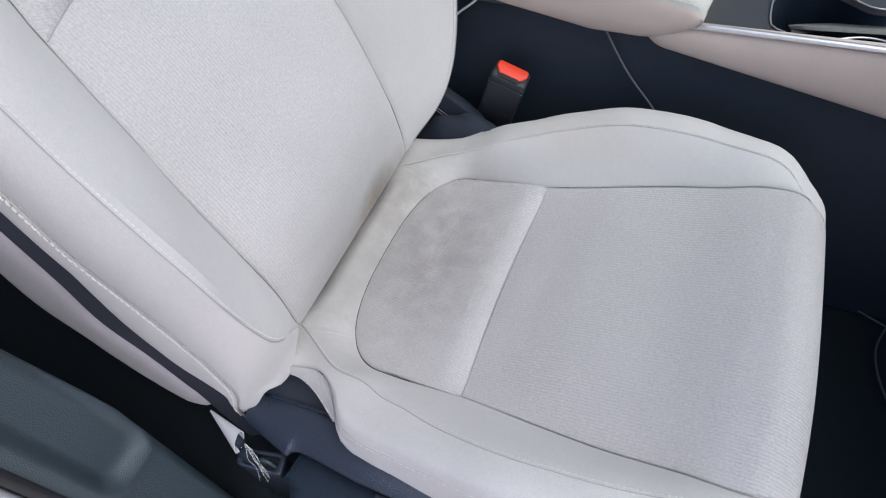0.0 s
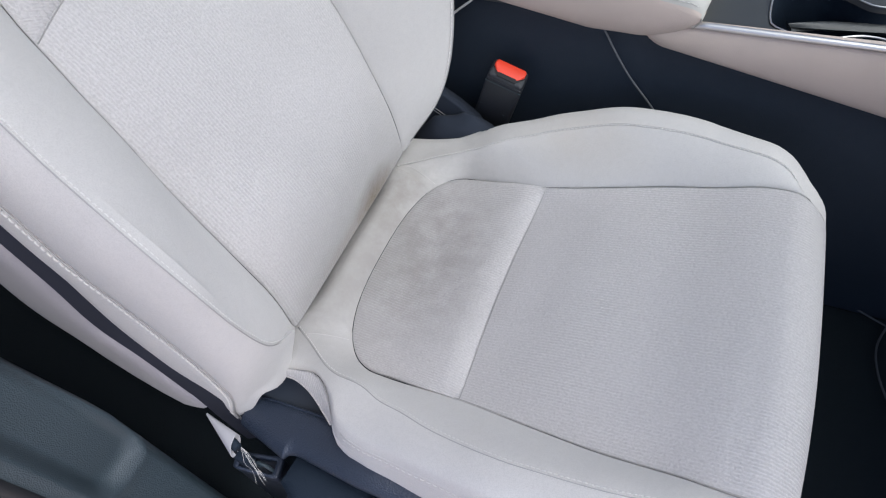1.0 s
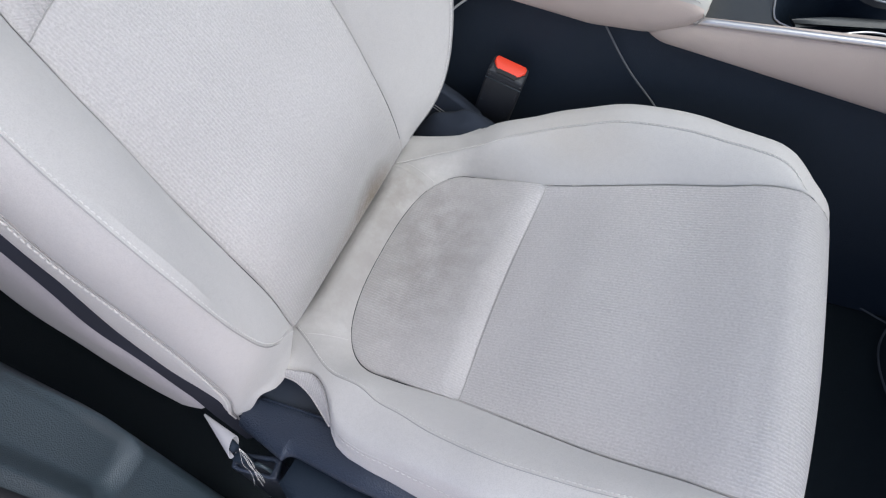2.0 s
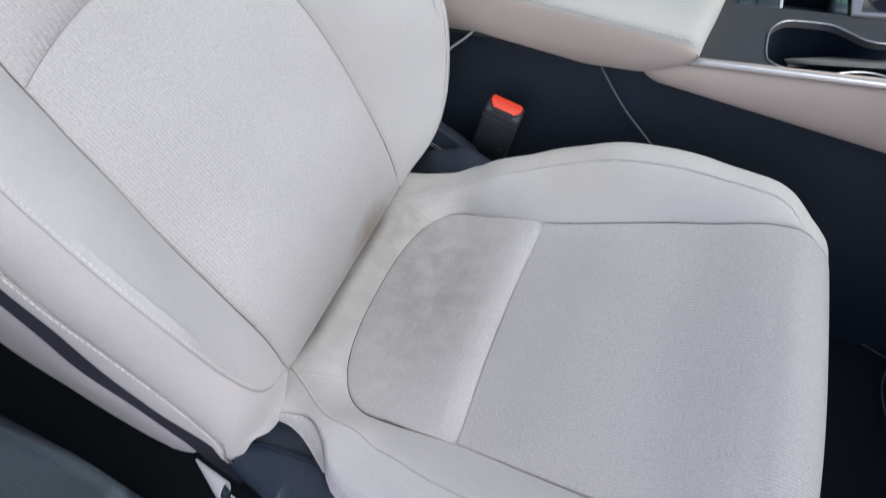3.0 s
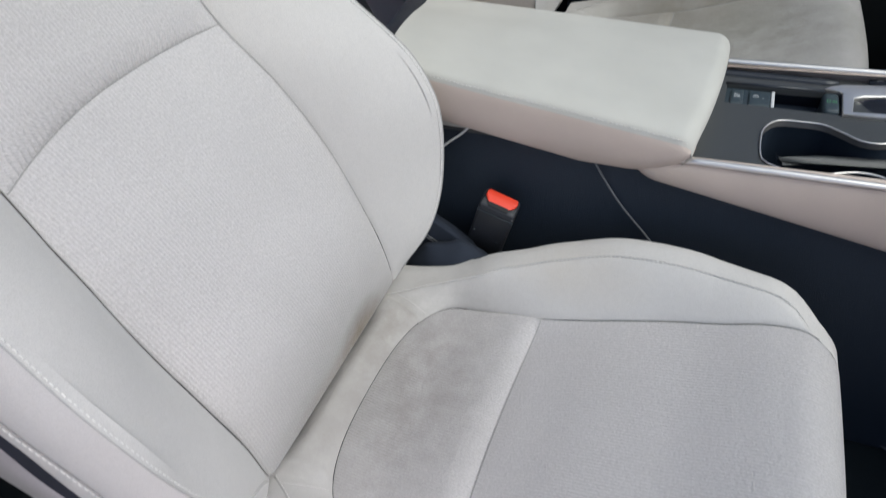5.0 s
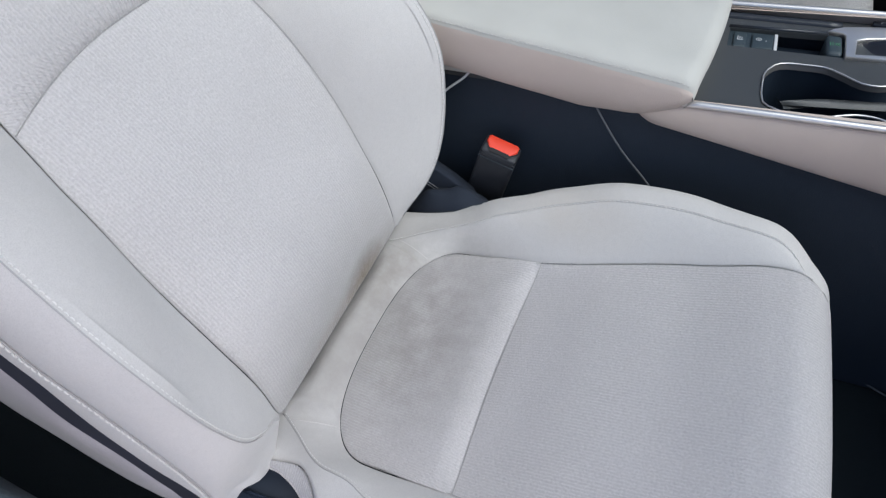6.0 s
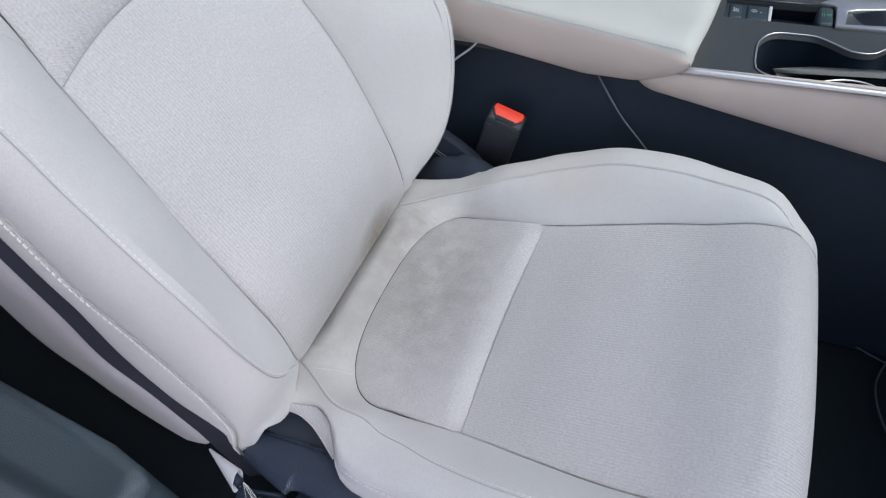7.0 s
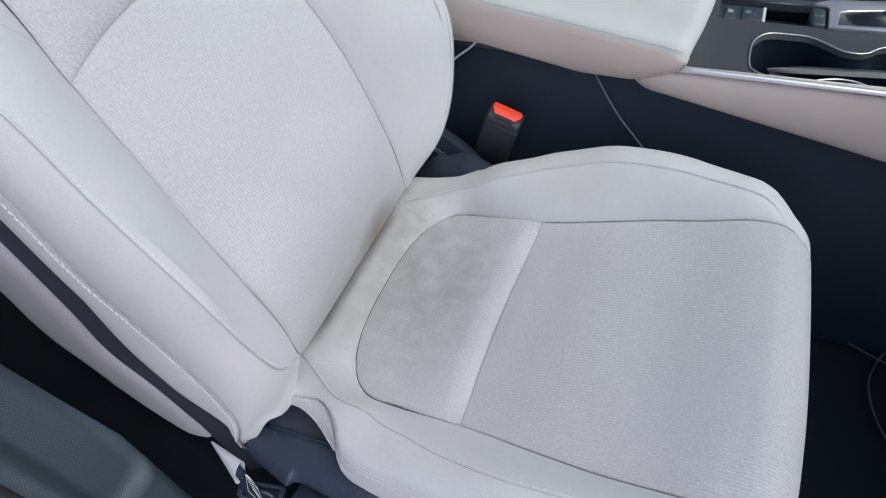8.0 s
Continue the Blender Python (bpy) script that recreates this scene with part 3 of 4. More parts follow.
        part("seam", tube(pts, 0.0005, 6), seam_thread, bolster, "fine dark seam")
        # side between the two seams; the near one ends in a pointed foot
        toe = spline([(-0.205, -0.1624, 0.347), (-0.207, -0.178, 0.324), (-0.205, -0.200, 0.307), (-0.206, -0.222, 0.311), (-0.211, -0.236, 0.321), (-0.238, -0.253, 0.282), (-0.259, -0.261, 0.262)], 21)
        base = None
        g, line, nrm = [], [], []
        for u in np.linspace(0, 1, 80):
            z1, z2 = 0.330 + u * 0.670, 0.238 + u * 0.762
            (x1, w1), (x2, w2) = front_seam(z1, sg), rear_seam(z2) if gap else SEAM2(z2)
            a, b = np.array([x1, sg * w1, z1]), np.array([x2, sg * w2, z2])
            d = np.linalg.norm(b - a)
            if not gap and sg < 0:
                b = b + np.array([-0.120, 0, 0])
                d = 0.12
            row = np.array([a * (1 - v) + b * v + np.array([0.3, sg * 0.8, 0]) * d * (0.10 if gap and sg < 0 else 0.05 + 0.11 * min(1.0, u / 0.25)) * math.sin(math.pi * v) for v in np.linspace(0, 1, 21)])
            if gap and sg < 0:
                base = row if base is None else base
                row = row + (toe - base) * max(0.0, 1 - u / 0.17) ** 2
            g.append(row)
            line.append(b + np.array([-0.006 if gap else 0.005, sg * 0.0010, 0]))
            nrm.append((0.15, sg * 0.95, 0))
        panel = part("back_side", sheet(g, (0.002, 0, 0.0005, 0.0022), 0.006, 0.012, flip=fl is False), cloth if gap else cloth_side, root, "smooth greige cloth side")
        if fl and not gap:
            part("piping", tube([p + np.array([-0.006, 0, 0]) for p in line], 0.0022, 8), cloth, panel, "raised greige seam bead")
        elif fl:
            part("seam", tube([p + np.array([0.0065, 0, 0]) for p in line[2:]], 0.0008, 6), crease, panel, "dark seam along the turned edge")
            sew("stitching", line, nrm, panel, gap=0.0062, long=0.0052, radius=0.0010)
        # strip behind the rear seam
        if not gap:
            continue
        g = []
        for u in np.linspace(0, 1, 481 if fl else 60):
            z = 0.238 + u * 0.762
            x2, w2 = rear_seam(z)
            back = min(STRIP(z)[0], x2 - 0.003)
            row = []
            for v in np.linspace(0, 1, 25):
                # small puckers where the thread draws the cloth together
                pucker = 0.0011 * math.sin(2 * math.pi * z / 0.0075 + 1.5 * math.sin(40 * z)) * math.exp(-((v - 0.10) / 0.12) ** 2) if fl else 0.0
                row.append(np.array([x2 + (back - x2) * v, sg * (w2 + 0.003 * math.sin(math.pi * v) - 0.001 * v ** 2 - 0.006 * v ** 8 + pucker), z]))
            g.append(row)
        part("back_edge", sheet(g, (0, 0, 0.004, 0.0), 0.008, 0.012, flip=fl is False), cloth, root, "turned greige cloth edge")
    for sg in (1, -1):
        pts = [np.array([insert_edge(z, sg)[0] - (0.0006 if sg < 0 else 0.0002), sg * insert_edge(z, sg)[1], z]) for z in np.linspace(0.34 if sg < 0 else 0.42, 0.99, 90)]
        part("insert_piping", tube(pts, 0.0005 if sg < 0 else [0.0010 * min(1.0, 0.12 + k / 25) for k in range(90)], 6), crease, root, "dark seam line along the insert")
    part("cross_seam", tube([face(arch(v), v) + np.array([-0.0015, 0, 0]) for v in np.linspace(-0.99, 0.99, 60)], 0.0006, 6), crease, root, "dark seam line across the backrest")
    # shell behind
    g = []
    for z in np.linspace(0.258, 1.0, 60):
        w2 = SEAM2(z)[1] - 0.266
        f = SHELL(z)[0] if gap else SHELL(z)[0] - 0.09
        s = 0.6 + 0.4 * min(1.0, (z - 0.258) / 0.10)
        e = 0.0 if gap else -0.12
        pts = [(f - 0.030, 0.20), (f - 0.006, 0.245), (f, 0.262), (f - 0.006, 0.2705), (f - 0.04, 0.277), (f - 0.080, 0.277), (f - 0.104, 0.268), (f - 0.12, 0.235), (f - 0.135, 0.15), (f - 0.14, 0.06)]
        both = [np.array([f + (x - f) * s, -y - w2 - e, z]) for x, y in pts] + [np.array([f + (x - f) * s, y + w2 + e, z]) for x, y in reversed(pts)]
        g.append(spline(both, 90))
    part("back_shell", sheet(g), cloth_back, root, "pinkish greige rear cover")
    if gap:
        g = []
        for z in np.linspace(0.17, 1.0, 90):
            a = max(STRIP(z)[0] + 0.010, -0.262 - max(0.0, z - 0.30)) if z < 0.36 else STRIP(z)[0] + 0.010
            c = SHELL(z)[0] + 0.002 if z > 0.25 else -0.302 + 0.24 * (0.25 - z)
            w2 = SEAM2(max(z, 0.3))[1] - 0.266
            g.append([np.array([a + (c - a) * v, -0.257 - 0.0125 * v - w2, z]) for v in np.linspace(0, 1, 6)])
        part("back_lining", sheet(g), lining, root, "dark purple-grey lining cloth")
    part("back_core", block(-0.37, -0.31, -0.20, 0.20, 0.24, 0.56, 0.02), plastic_side, root, "black inner frame")


# ---- the car's shell ----
def structure(name, bm, material, label, smooth=False):
    return tagged(part(name, bm, material, None, "", smooth), label, "", "", "structure")


def ground():
    m = Mat("paving", (0.63, 0.525, 0.45), 0.9)
    m.tint(m.ramp(m.noise(60.0, 4.0), 0.4, 0.7), (0.53, 0.44, 0.375))
    m.bump(m.noise(120.0, 4.0), 0.004)
    bm = bmesh.new()
    bmesh.ops.create_grid(bm, x_segments=8, y_segments=8, size=400.0)
    bmesh.ops.translate(bm, verts=bm.verts, vec=(0, 0, -0.35))
    structure("ground", bm, m.m, "pale sandy concrete ground outside the car")


ground()


def car_floor():
    # carpet that dips a little in the footwell
    g = [[np.array([x, y, 0.012 + 0.006 * math.sin(9 * x + 3 * y) * math.sin(7 * y) + 0.12 * max(0.0, x - 0.75) ** 1.2]) for y in np.linspace(-0.37, 1.23, 50)]
         for x in np.linspace(-1.5, 1.1, 70)]
    structure("floor", sheet(g, skirt=0.03), carpet, "black carpet on the car floor", True)


car_floor()
headliner = Mat("headliner_cloth", (0.55, 0.54, 0.52), 0.95).m
structure("ceiling", block(-1.5, -0.36, -0.27, 1.13, 1.28, 1.32, 0.015), headliner, "light cloth headliner under the car roof")
structure("roof", block(-1.6, -0.32, -0.31, 1.17, 1.325, 1.35, 0.01), paint, "painted steel car roof")
structure("wall_front", block(1.1, 1.16, -0.45, 1.31, -0.1, 0.78, 0.01), plastic_side, "black bulkhead under the windscreen")
structure("dashboard", block(0.74, 1.1, -0.36, 1.25, 0.44, 0.70, 0.06, 5), plastic, "dark plastic dashboard", True)
structure("wall_rear", block(-1.56, -1.5, -0.45, 1.31, -0.1, 0.85, 0.01), plastic_side, "dark wall behind the rear bench")
structure("sill", block(-0.30, 1.1, -0.47, -0.372, -0.1, 0.085, 0.02), plastic, "black plastic door sill")
structure("rear_side_wall", block(-1.5, -0.47, -0.45, -0.40, -0.1, 0.80, 0.02), plastic_side, "dark rear door lining")


for y, y2 in ((-0.40, -0.28), (1.26, 1.14)):
    bm = tube(spline([(0.95, y, 0.74), (0.62, 0.6 * y + 0.4 * y2, 1.06), (-0.35, y2, 1.31)], 16), 0.032, 10)
    structure("pillar_front", bm, paint, "painted windscreen pillar", True)
    bm = tube(spline([(-1.53, y, 0.80), (-1.50, 0.5 * (y + y2), 1.1), (-1.42, y2, 1.31)], 12), 0.05, 10)
    structure("pillar_rear", bm, paint, "painted rear pillar", True)


def windscreen():
    """Green-tinted laminated glass between the pillars."""
    m = bpy.data.materials.new("tinted_glass")
    m.use_nodes = True
    t = m.node_tree
    clear, gloss, mix = (t.nodes.new("ShaderNode" + k) for k in ("BsdfTransparent", "BsdfGlossy", "MixShader"))
    clear.inputs["Color"].default_value = (0.72, 0.755, 0.715, 1)
    gloss.inputs["Roughness"].default_value = 0.02
    mix.inputs[0].default_value = 0.05
    t.links.new(clear.outputs[0], mix.inputs[1])
    t.links.new(gloss.outputs[0], mix.inputs[2])
    t.links.new(mix.outputs[0], t.nodes["Material Output"].inputs[0])
    g = []
    for u in np.linspace(0, 1, 16):
        x, z = 0.95 - 1.30 * u ** 0.9, 0.755 + 0.565 * u ** 0.8
        w = 0.80 - 0.11 * u
        g.append([np.array([x + 0.05 * (1 - v * v) * (1 - 0.5 * u), 0.43 + v * w, z]) for v in np.linspace(-1, 1, 16)])
    structure("window_1", sheet(g), m, "green-tinted windscreen glass", True)


windscreen()


def near_pillar():
    """Door pillar with its moulded trim: a face with a rounded hollow, turned back at the inner edge."""
    root = thing("pillar_trim", "dark grey grained plastic pillar trim with a moulded hollow", "car trim")
    g = []
    for z in np.linspace(0.0, 1.3, 160):
        row = []
        inner = -0.337 - 0.09 * max(0.0, z - 0.45) + 0.012 * min(0.0, z - 0.45)
        for y in np.linspace(-0.418, inner, 60):
            dy = abs(y + 0.369) - (0.027 - 0.022)
            dz = max(0.0, 0.412 - z)
            d = math.hypot(max(dy, 0.0), dz) - 0.022 if z < 0.412 else dy - 0.022
            k = min(1.0, max(0.0, 0.5 - d / 0.017))
            k = k * k * (3 - 2 * k)
            ridge = math.exp(-((d - 0.007) / 0.0085) ** 2)
            e = max(0.0, (y - inner + 0.0115) / 0.0115)
            x = -0.26 - 0.013 * k + 0.002 * ridge - 0.010 * e * e
            row.append(np.array([x, y, z]))
        row.append(np.array([-0.30, inner + 0.002, z]))
        row.append(np.array([-0.45, inner + 0.007, z]))
        g.append(row)
    part("face", sheet(g, flip=True), plastic_grey, root)
    part("door_seal", tube([(-0.262, -0.4215, z) for z in np.linspace(0.0, 1.2, 20)], 0.006, 10), rubber, root, "black rubber door seal")
    structure("pillar", block(-0.45, -0.258, -0.51, -0.4285, -0.1, 1.33, 0.008), paint, "painted door pillar", True)


near_pillar()


plastic_door = dark_plastic("door_plastic", (0.004, 0.0055, 0.006), 0.6, 700.0, 0.0004)


def far_side():
    # plain lining with a deep grip hollow that opens upwards behind a curved edge
    edge = table((0.246, 0.60), (0.250, 0.54), (0.258, 0.510), (0.270, 0.494), (0.290, 0.480), (0.330, 0.466), (0.393, 0.452), (0.470, 0.433), (1.1, 0.30))
    g = []
    for z in np.linspace(0.0, 0.84, 140):
        row = []
        for x in np.r_[np.linspace(-0.05, 0.24, 16), np.linspace(0.244, 0.56, 90), np.linspace(0.58, 1.1, 20)]:
            d = min(z - edge(x)[0], (x - 0.247) * 0.9, edge(x)[0] + 0.17 - z)
            k = min(1.0, max(0.0, 0.5 + d / 0.010))
            row.append(np.array([x, 1.172 + 0.055 * k * k * (3 - 2 * k) + 0.03 * max(0.0, 0.25 - z), z]))
        g.append(row)
    door = tagged(part("door_panel", sheet(g, skirt=-0.04, flip=True), plastic_door, None), "black plastic door lining with a hollow grip", "car door")
    part("lip", tube([(x, 1.172, edge(x)[0] - 0.003) for x in np.r_[np.linspace(0.252, 0.33, 20), np.linspace(0.34, 1.05, 30)]], 0.0035, 8), plastic_smooth, door)
    structure("wall_far", block(-1.5, 1.1, 1.27, 1.31, -0.1, 0.84, 0.01), plastic_side, "dark outer side of the car")
    g = []
    for z in np.linspace(0, 1.3, 40):
        w = 0.10 + 0.05 * max(0.0, 0.5 - z)
        g.append([np.array([-0.13 + w * math.sin(a) , 1.25 - 0.075 * math.cos(a) ** 0.5 if math.cos(a) > 0 else 1.25, z]) for a in np.linspace(-1.57, 1.57, 24)])
    structure("pillar_far", sheet(g), plastic, "dark grey plastic pillar trim", True)
    # crumpled yellow cloth in the grip
    crest = table((0.290, 0.486), (0.305, 0.484), (0.322, 0.486), (0.345, 0.489), (0.358, 0.480), (0.375, 0.464), (0.393, 0.453))
    g = []
    for x in np.linspace(0.290, 0.393, 60):
        low, high = edge(x)[0] - 0.008, crest(x)[0]
        row = []
        for v in np.linspace(0, 1, 24):
            fold = 0.010 * noise.noise(Vector((x * 42, v * 1.6, 0.3))) + 0.005 * noise.noise(Vector((x * 110, v * 4, 5)))
            row.append(np.array([x, 1.183 + 0.024 * v + fold, low + (high - low) * v + 0.35 * fold * v]))
        g.append(row)
    bm = sheet(g, skirt=-0.006, flip=True)
    tagged(part("cleaning_cloth", bm, yellow), "crumpled yellow cloth lying in the door grip", "cloth")


far_side()


bench_cloth = fabric("dark_bench_cloth", (0.42, 0.40, 0.39), 0)


def rear_bench():
    root = thing("rear_bench", "dark grey cloth rear bench in the shade", "car seat")
    part("bench_cushion", block(-1.35, -0.69, 0.06, 1.10, 0.16, 0.525, 0.10, 8), bench_cloth, root)
    part("bench_back", block(-1.48, -1.2, 0.06, 1.10, 0.40, 0.98, 0.08, 6), bench_cloth, root)
    part("bench_base", block(-1.25, -0.80, 0.08, 1.08, 0.012, 0.17, 0.01), carpet, root)


rear_bench()


# ---- front seats ----
near_seat = seat("front_seat", True)
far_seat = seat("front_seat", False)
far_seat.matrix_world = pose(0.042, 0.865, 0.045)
tagged(far_seat, "greige cloth front car seat, brown stains on its cushion", "car seat", "front seats")
tagged(near_seat, "light greige cloth front car seat beside an open door", "car seat", "front seats")


# woven tape at the rear edge of the near seat's cushion side
TAPE_IN = spline([(-0.208, -0.200, 0.316), (-0.185, -0.198, 0.3225), (-0.168, -0.197, 0.3265), (-0.152, -0.204, 0.3305), (-0.136, -0.217, 0.3335), (-0.125, -0.230, 0.3335), (-0.116, -0.243, 0.331)], 50)
TAPE_OUT = spline([(-0.206, -0.206, 0.310), (-0.189, -0.208, 0.315), (-0.173, -0.213, 0.318), (-0.161, -0.218, 0.320), (-0.148, -0.225, 0.322), (-0.135, -0.233, 0.324), (-0.118, -0.2435, 0.328)], 50)
flap = sheet([[a * (1 - v) + b * v + np.array([0, 0, 0.0018 * math.sin(math.pi * v)]) for v in np.linspace(0, 1, 8)]
              for a, b in zip(TAPE_IN, TAPE_OUT)], skirt=0.002, uv_swap=True)
part("woven_tape", flap, cloth_rib, near_seat, "ribbed greige tape along the cut edge")


# ---- centre console ----
def console():
    root = thing("centre_console", "black plastic centre console with silver trim and beige padding", "console")
    x0, x1 = -0.34, 0.98
    # sides
    for y0, y1 in ((0.318, 0.338), (0.532, 0.552)):
        part("side_panel", block(x0, x1, y0, y1, 0.01, 0.492, 0.006), plastic_console, root)
    part("rear_panel", block(x0, x0 + 0.03, 0.338, 0.532, 0.01, 0.50, 0.006), plastic_side, root)
    part("tray_floor", block(x0 + 0.03, x1, 0.338, 0.532, 0.38, 0.42, 0.0), plastic_side, root, "", False)
    # top plate with the cup well and the switch slot
    cup = [tuple(p[:2]) for p in spline([(0.2125, 0.376, 0), (0.2145, 0.405, 0), (0.228, 0.427, 0), (0.26, 0.432, 0), (0.282, 0.431, 0), (0.303, 0.418, 0), (0.322, 0.405, 0), (0.345, 0.405, 0), (0.365, 0.424, 0),
                                         (0.40, 0.432, 0), (0.45, 0.43, 0), (0.475, 0.40, 0), (0.475, 0.35, 0), (0.44, 0.329, 0), (0.34, 0.327, 0), (0.235, 0.327, 0), (0.217, 0.338, 0), (0.2128, 0.36, 0)], 70)]
    slot = [(0.164, 0.4605), (0.3015, 0.4605), (0.3035, 0.513), (0.164, 0.507)]
    plate = [(-0.30, 0.318), (x1, 0.318), (x1, 0.552), (-0.30, 0.552)]
    top = part("top_plate", prism(plate, 0.490, 0.498, 0.0, (cup, slot)), console_top, root, "satin dark grey plastic top", False)
    part("cup_rim", tube([(x, y, 0.4995) for x, y in cup + cup[:1]], 0.0011, 8, ends=False), silver, top, "silver rim")
    wall = [[np.array([x, y, z]) for x, y in cup + cup[:1]] for z in np.linspace(0.4915, 0.42, 4)]
    band = [[np.array([x + (0.345 - x) * k * 0.010, y + (0.38 - y) * k * 0.03, 0.4985 - 0.007 * k]) for x, y in cup + cup[:1]] for k in (0, 0.5, 1)]
    part("rim_band", sheet(band), rim_grey, top, "satin grey inner edge")
    part("cup_well", sheet(wall), plastic_side, top)
    # flap that leans in the cup well, and the rim of the second holder
    g = [[np.array([0.238 + 0.24 * u, 0.380 + 0.034 * u + (0.017 * v) * min(1, u / 0.2) ** 0.6, 0.472 + 0.005 * math.sin(math.pi * v)]) for v in np.linspace(0, 1, 8)] for u in np.linspace(0, 1, 24)]
    part("divider", sheet(g, skirt=0.010), console_top, root, "grey rubber divider")
    ring = spline([(0.285, 0.328, 0.499), (0.298, 0.334, 0.4995), (0.312, 0.339, 0.4995), (0.333, 0.339, 0.4995), (0.355, 0.329, 0.499)], 24)
    part("holder_rim", tube(ring, 0.0014, 8), silver, root, "silver rim")
    # switches
    part("slot_floor", block(0.16, 0.31, 0.458, 0.516, 0.468, 0.472, 0.0), plastic_side, root, "", False)
    for bx0, bx1 in ((0.170, 0.1865), (0.193, 0.2205)):
        sw = part("switch", block(bx0, bx1, 0.4635, 0.5, 0.472, 0.4972, 0.0025), plastic_grey, root)
        c = (bx0 + bx1) / 2 - (0.005 if bx1 > 0.2 else 0)
        if bx1 > 0.2:
            ringp = [(c + 0.0034 * math.cos(a), 0.485 + 0.0030 * math.sin(a), 0.4974) for a in np.linspace(0, 2 * math.pi, 20)]
            part("mark", tube(ringp, 0.00035, 5, ends=False), white_print, sw, "pale printed ring")
            part("mark", block(c - 0.0012, c + 0.0012, 0.4845, 0.4855, 0.4970, 0.4975, 0.0), white_print, sw, "pale printed symbol", False)
            part("mark", block(c + 0.0085, c + 0.0095, 0.481, 0.483, 0.4970, 0.4975, 0.0), white_print, sw, "pale printed dot", False)
        else:
            for k in (-1, 0, 1):
                part("mark", block(c + 0.0026 * k - 0.0005, c + 0.0026 * k + 0.0005, 0.482, 0.489 - 0.0015 * (k + 1), 0.4970, 0.4975, 0.0), white_print, sw, "pale printed symbol", False)
            part("mark", block(c - 0.0038, c + 0.0042, 0.4795, 0.4806, 0.4970, 0.4975, 0.0), white_print, sw, "pale printed symbol", False)
    part("switch_edge", block(0.2205, 0.2248, 0.462, 0.502, 0.472, 0.4978, 0.001), white_print, root, "white edge of the switch")
    sw = part("switch", block(0.281, 0.3005, 0.4625, 0.508, 0.472, 0.502, 0.0055, 4), plastic_grey, root)
    for x0m, x1m in ((0.2855, 0.2861), (0.2882, 0.2888)):
        part("mark", block(x0m, x1m, 0.481, 0.489, 0.5018, 0.5023, 0.0), green_print, sw, "green printed symbol", False)
    for x0m in (0.2915, 0.2945):
        bm = tube([(x0m + 0.0022, 0.488, 0.5021), (x0m, 0.485, 0.5021), (x0m + 0.0022, 0.482, 0.5021)], 0.0004, 5)
        part("mark", bm, green_print, sw, "green printed arrow")
    part("bezel", block(0.1638, 0.2204, 0.4612, 0.5065, 0.472, 0.4942, 0.001), plastic_grey, root, "grey switch bezel")
    # gear lever surround
    outer = [(0.3025, 0.456), (0.40, 0.462), (0.62, 0.468), (0.62, 0.548), (0.42, 0.546), (0.377, 0.5425), (0.34, 0.5365), (0.303, 0.5295), (0.290, 0.5225), (0.2825, 0.5145), (0.300, 0.5125), (0.3035, 0.507)]
    inner = [(0.3135, 0.4635), (0.368, 0.470), (0.60, 0.476), (0.60, 0.522), (0.373, 0.514), (0.328, 0.504), (0.3165, 0.498)]
    part("lever_surround", prism(outer, 0.490, 0.5035, 0.0016, (inner,)), silver, root, "brushed silver surround", True)
    boot = [[np.array([0.3125 + 0.288 * u, 0.462 + 0.040 * v + 0.020 * min(1.0, u * 2.5), 0.494 + 0.030 * math.sin(math.pi * min(1, u * 1.2)) * math.sin(math.pi * v) ** 0.6 + 0.004 * math.sin(40 * u + 6 * v)]) for v in np.linspace(0, 1, 14)] for u in np.linspace(0, 1, 40)]
    part("lever_boot", sheet(boot, flip=True), leather_dark, root, "folded dark leather boot")
    part("gate_strip", block(0.336, 0.55, 0.5440, 0.5535, 0.496, 0.5025, 0.001), plastic_smooth, root, "glossy black strip beside the lever")
    part("rail", tube([(x, 0.5385, 0.4965) for x in np.linspace(0.12, 0.30, 12)], 0.0065, 12), plastic_smooth, root, "rounded dark rail")
    part("slot_lip", tube([(0.162, 0.5105, 0.4985), (0.22, 0.513, 0.4985), (0.284, 0.5155, 0.4985)], 0.0028, 8), plastic_smooth, root, "raised lip along the switches")
    for ch, x in (("L", 0.345), ("S", 0.366)):
        cu = bpy.data.curves.new("letter", "FONT")
        cu.body, cu.size, cu.extrude = ch, 0.0095, 0.0002
        t = new("letter", cu)
        t.matrix_world = pose(x, 0.5515, 0.5026, 0, 0, -90)
        t.parent = root
        cu.materials.append(white_print)
    # silver strips
    for y, a, b in ((0.307, 0.505, 0.517), (0.553, 0.508, 0.518)):
        pts = [(x, y + (0.012 if y > 0.5 else 0.0) * (x - 0.13), a + (b - a) * (x - 0.12) / 0.8) for x in np.linspace(0.12, 0.95, 30)]
        part("silver_strip", tube(pts, 0.0043, 10), silver, root, "satin silver strip")
    # padded side below the near strip
    g = []
    for x in np.linspace(0.0, 1, 60):
        xx = 0.074 + 0.88 * x ** 1.5
        k = min(1.0, (xx - 0.074) / 0.03)
        k = math.sqrt(max(0.0, 1 - (1 - k) ** 2))
        t = 0.503 + 0.010 * (xx - 0.12) / 0.3
        b = 0.468 - 0.190 * (xx - 0.09)
        m = 0.486 if xx < 0.12 else 0.5 * (t + b)
        mid = m * (1 - k) + 0.5 * (t + b) * k
        h = (t - b) / 2 * k
        g.append([np.array([xx, 0.318 - 0.016 * k * math.sin(math.pi * v) ** 0.55, mid + h * math.cos(math.pi * v)]) for v in np.linspace(0, 1, 20)])
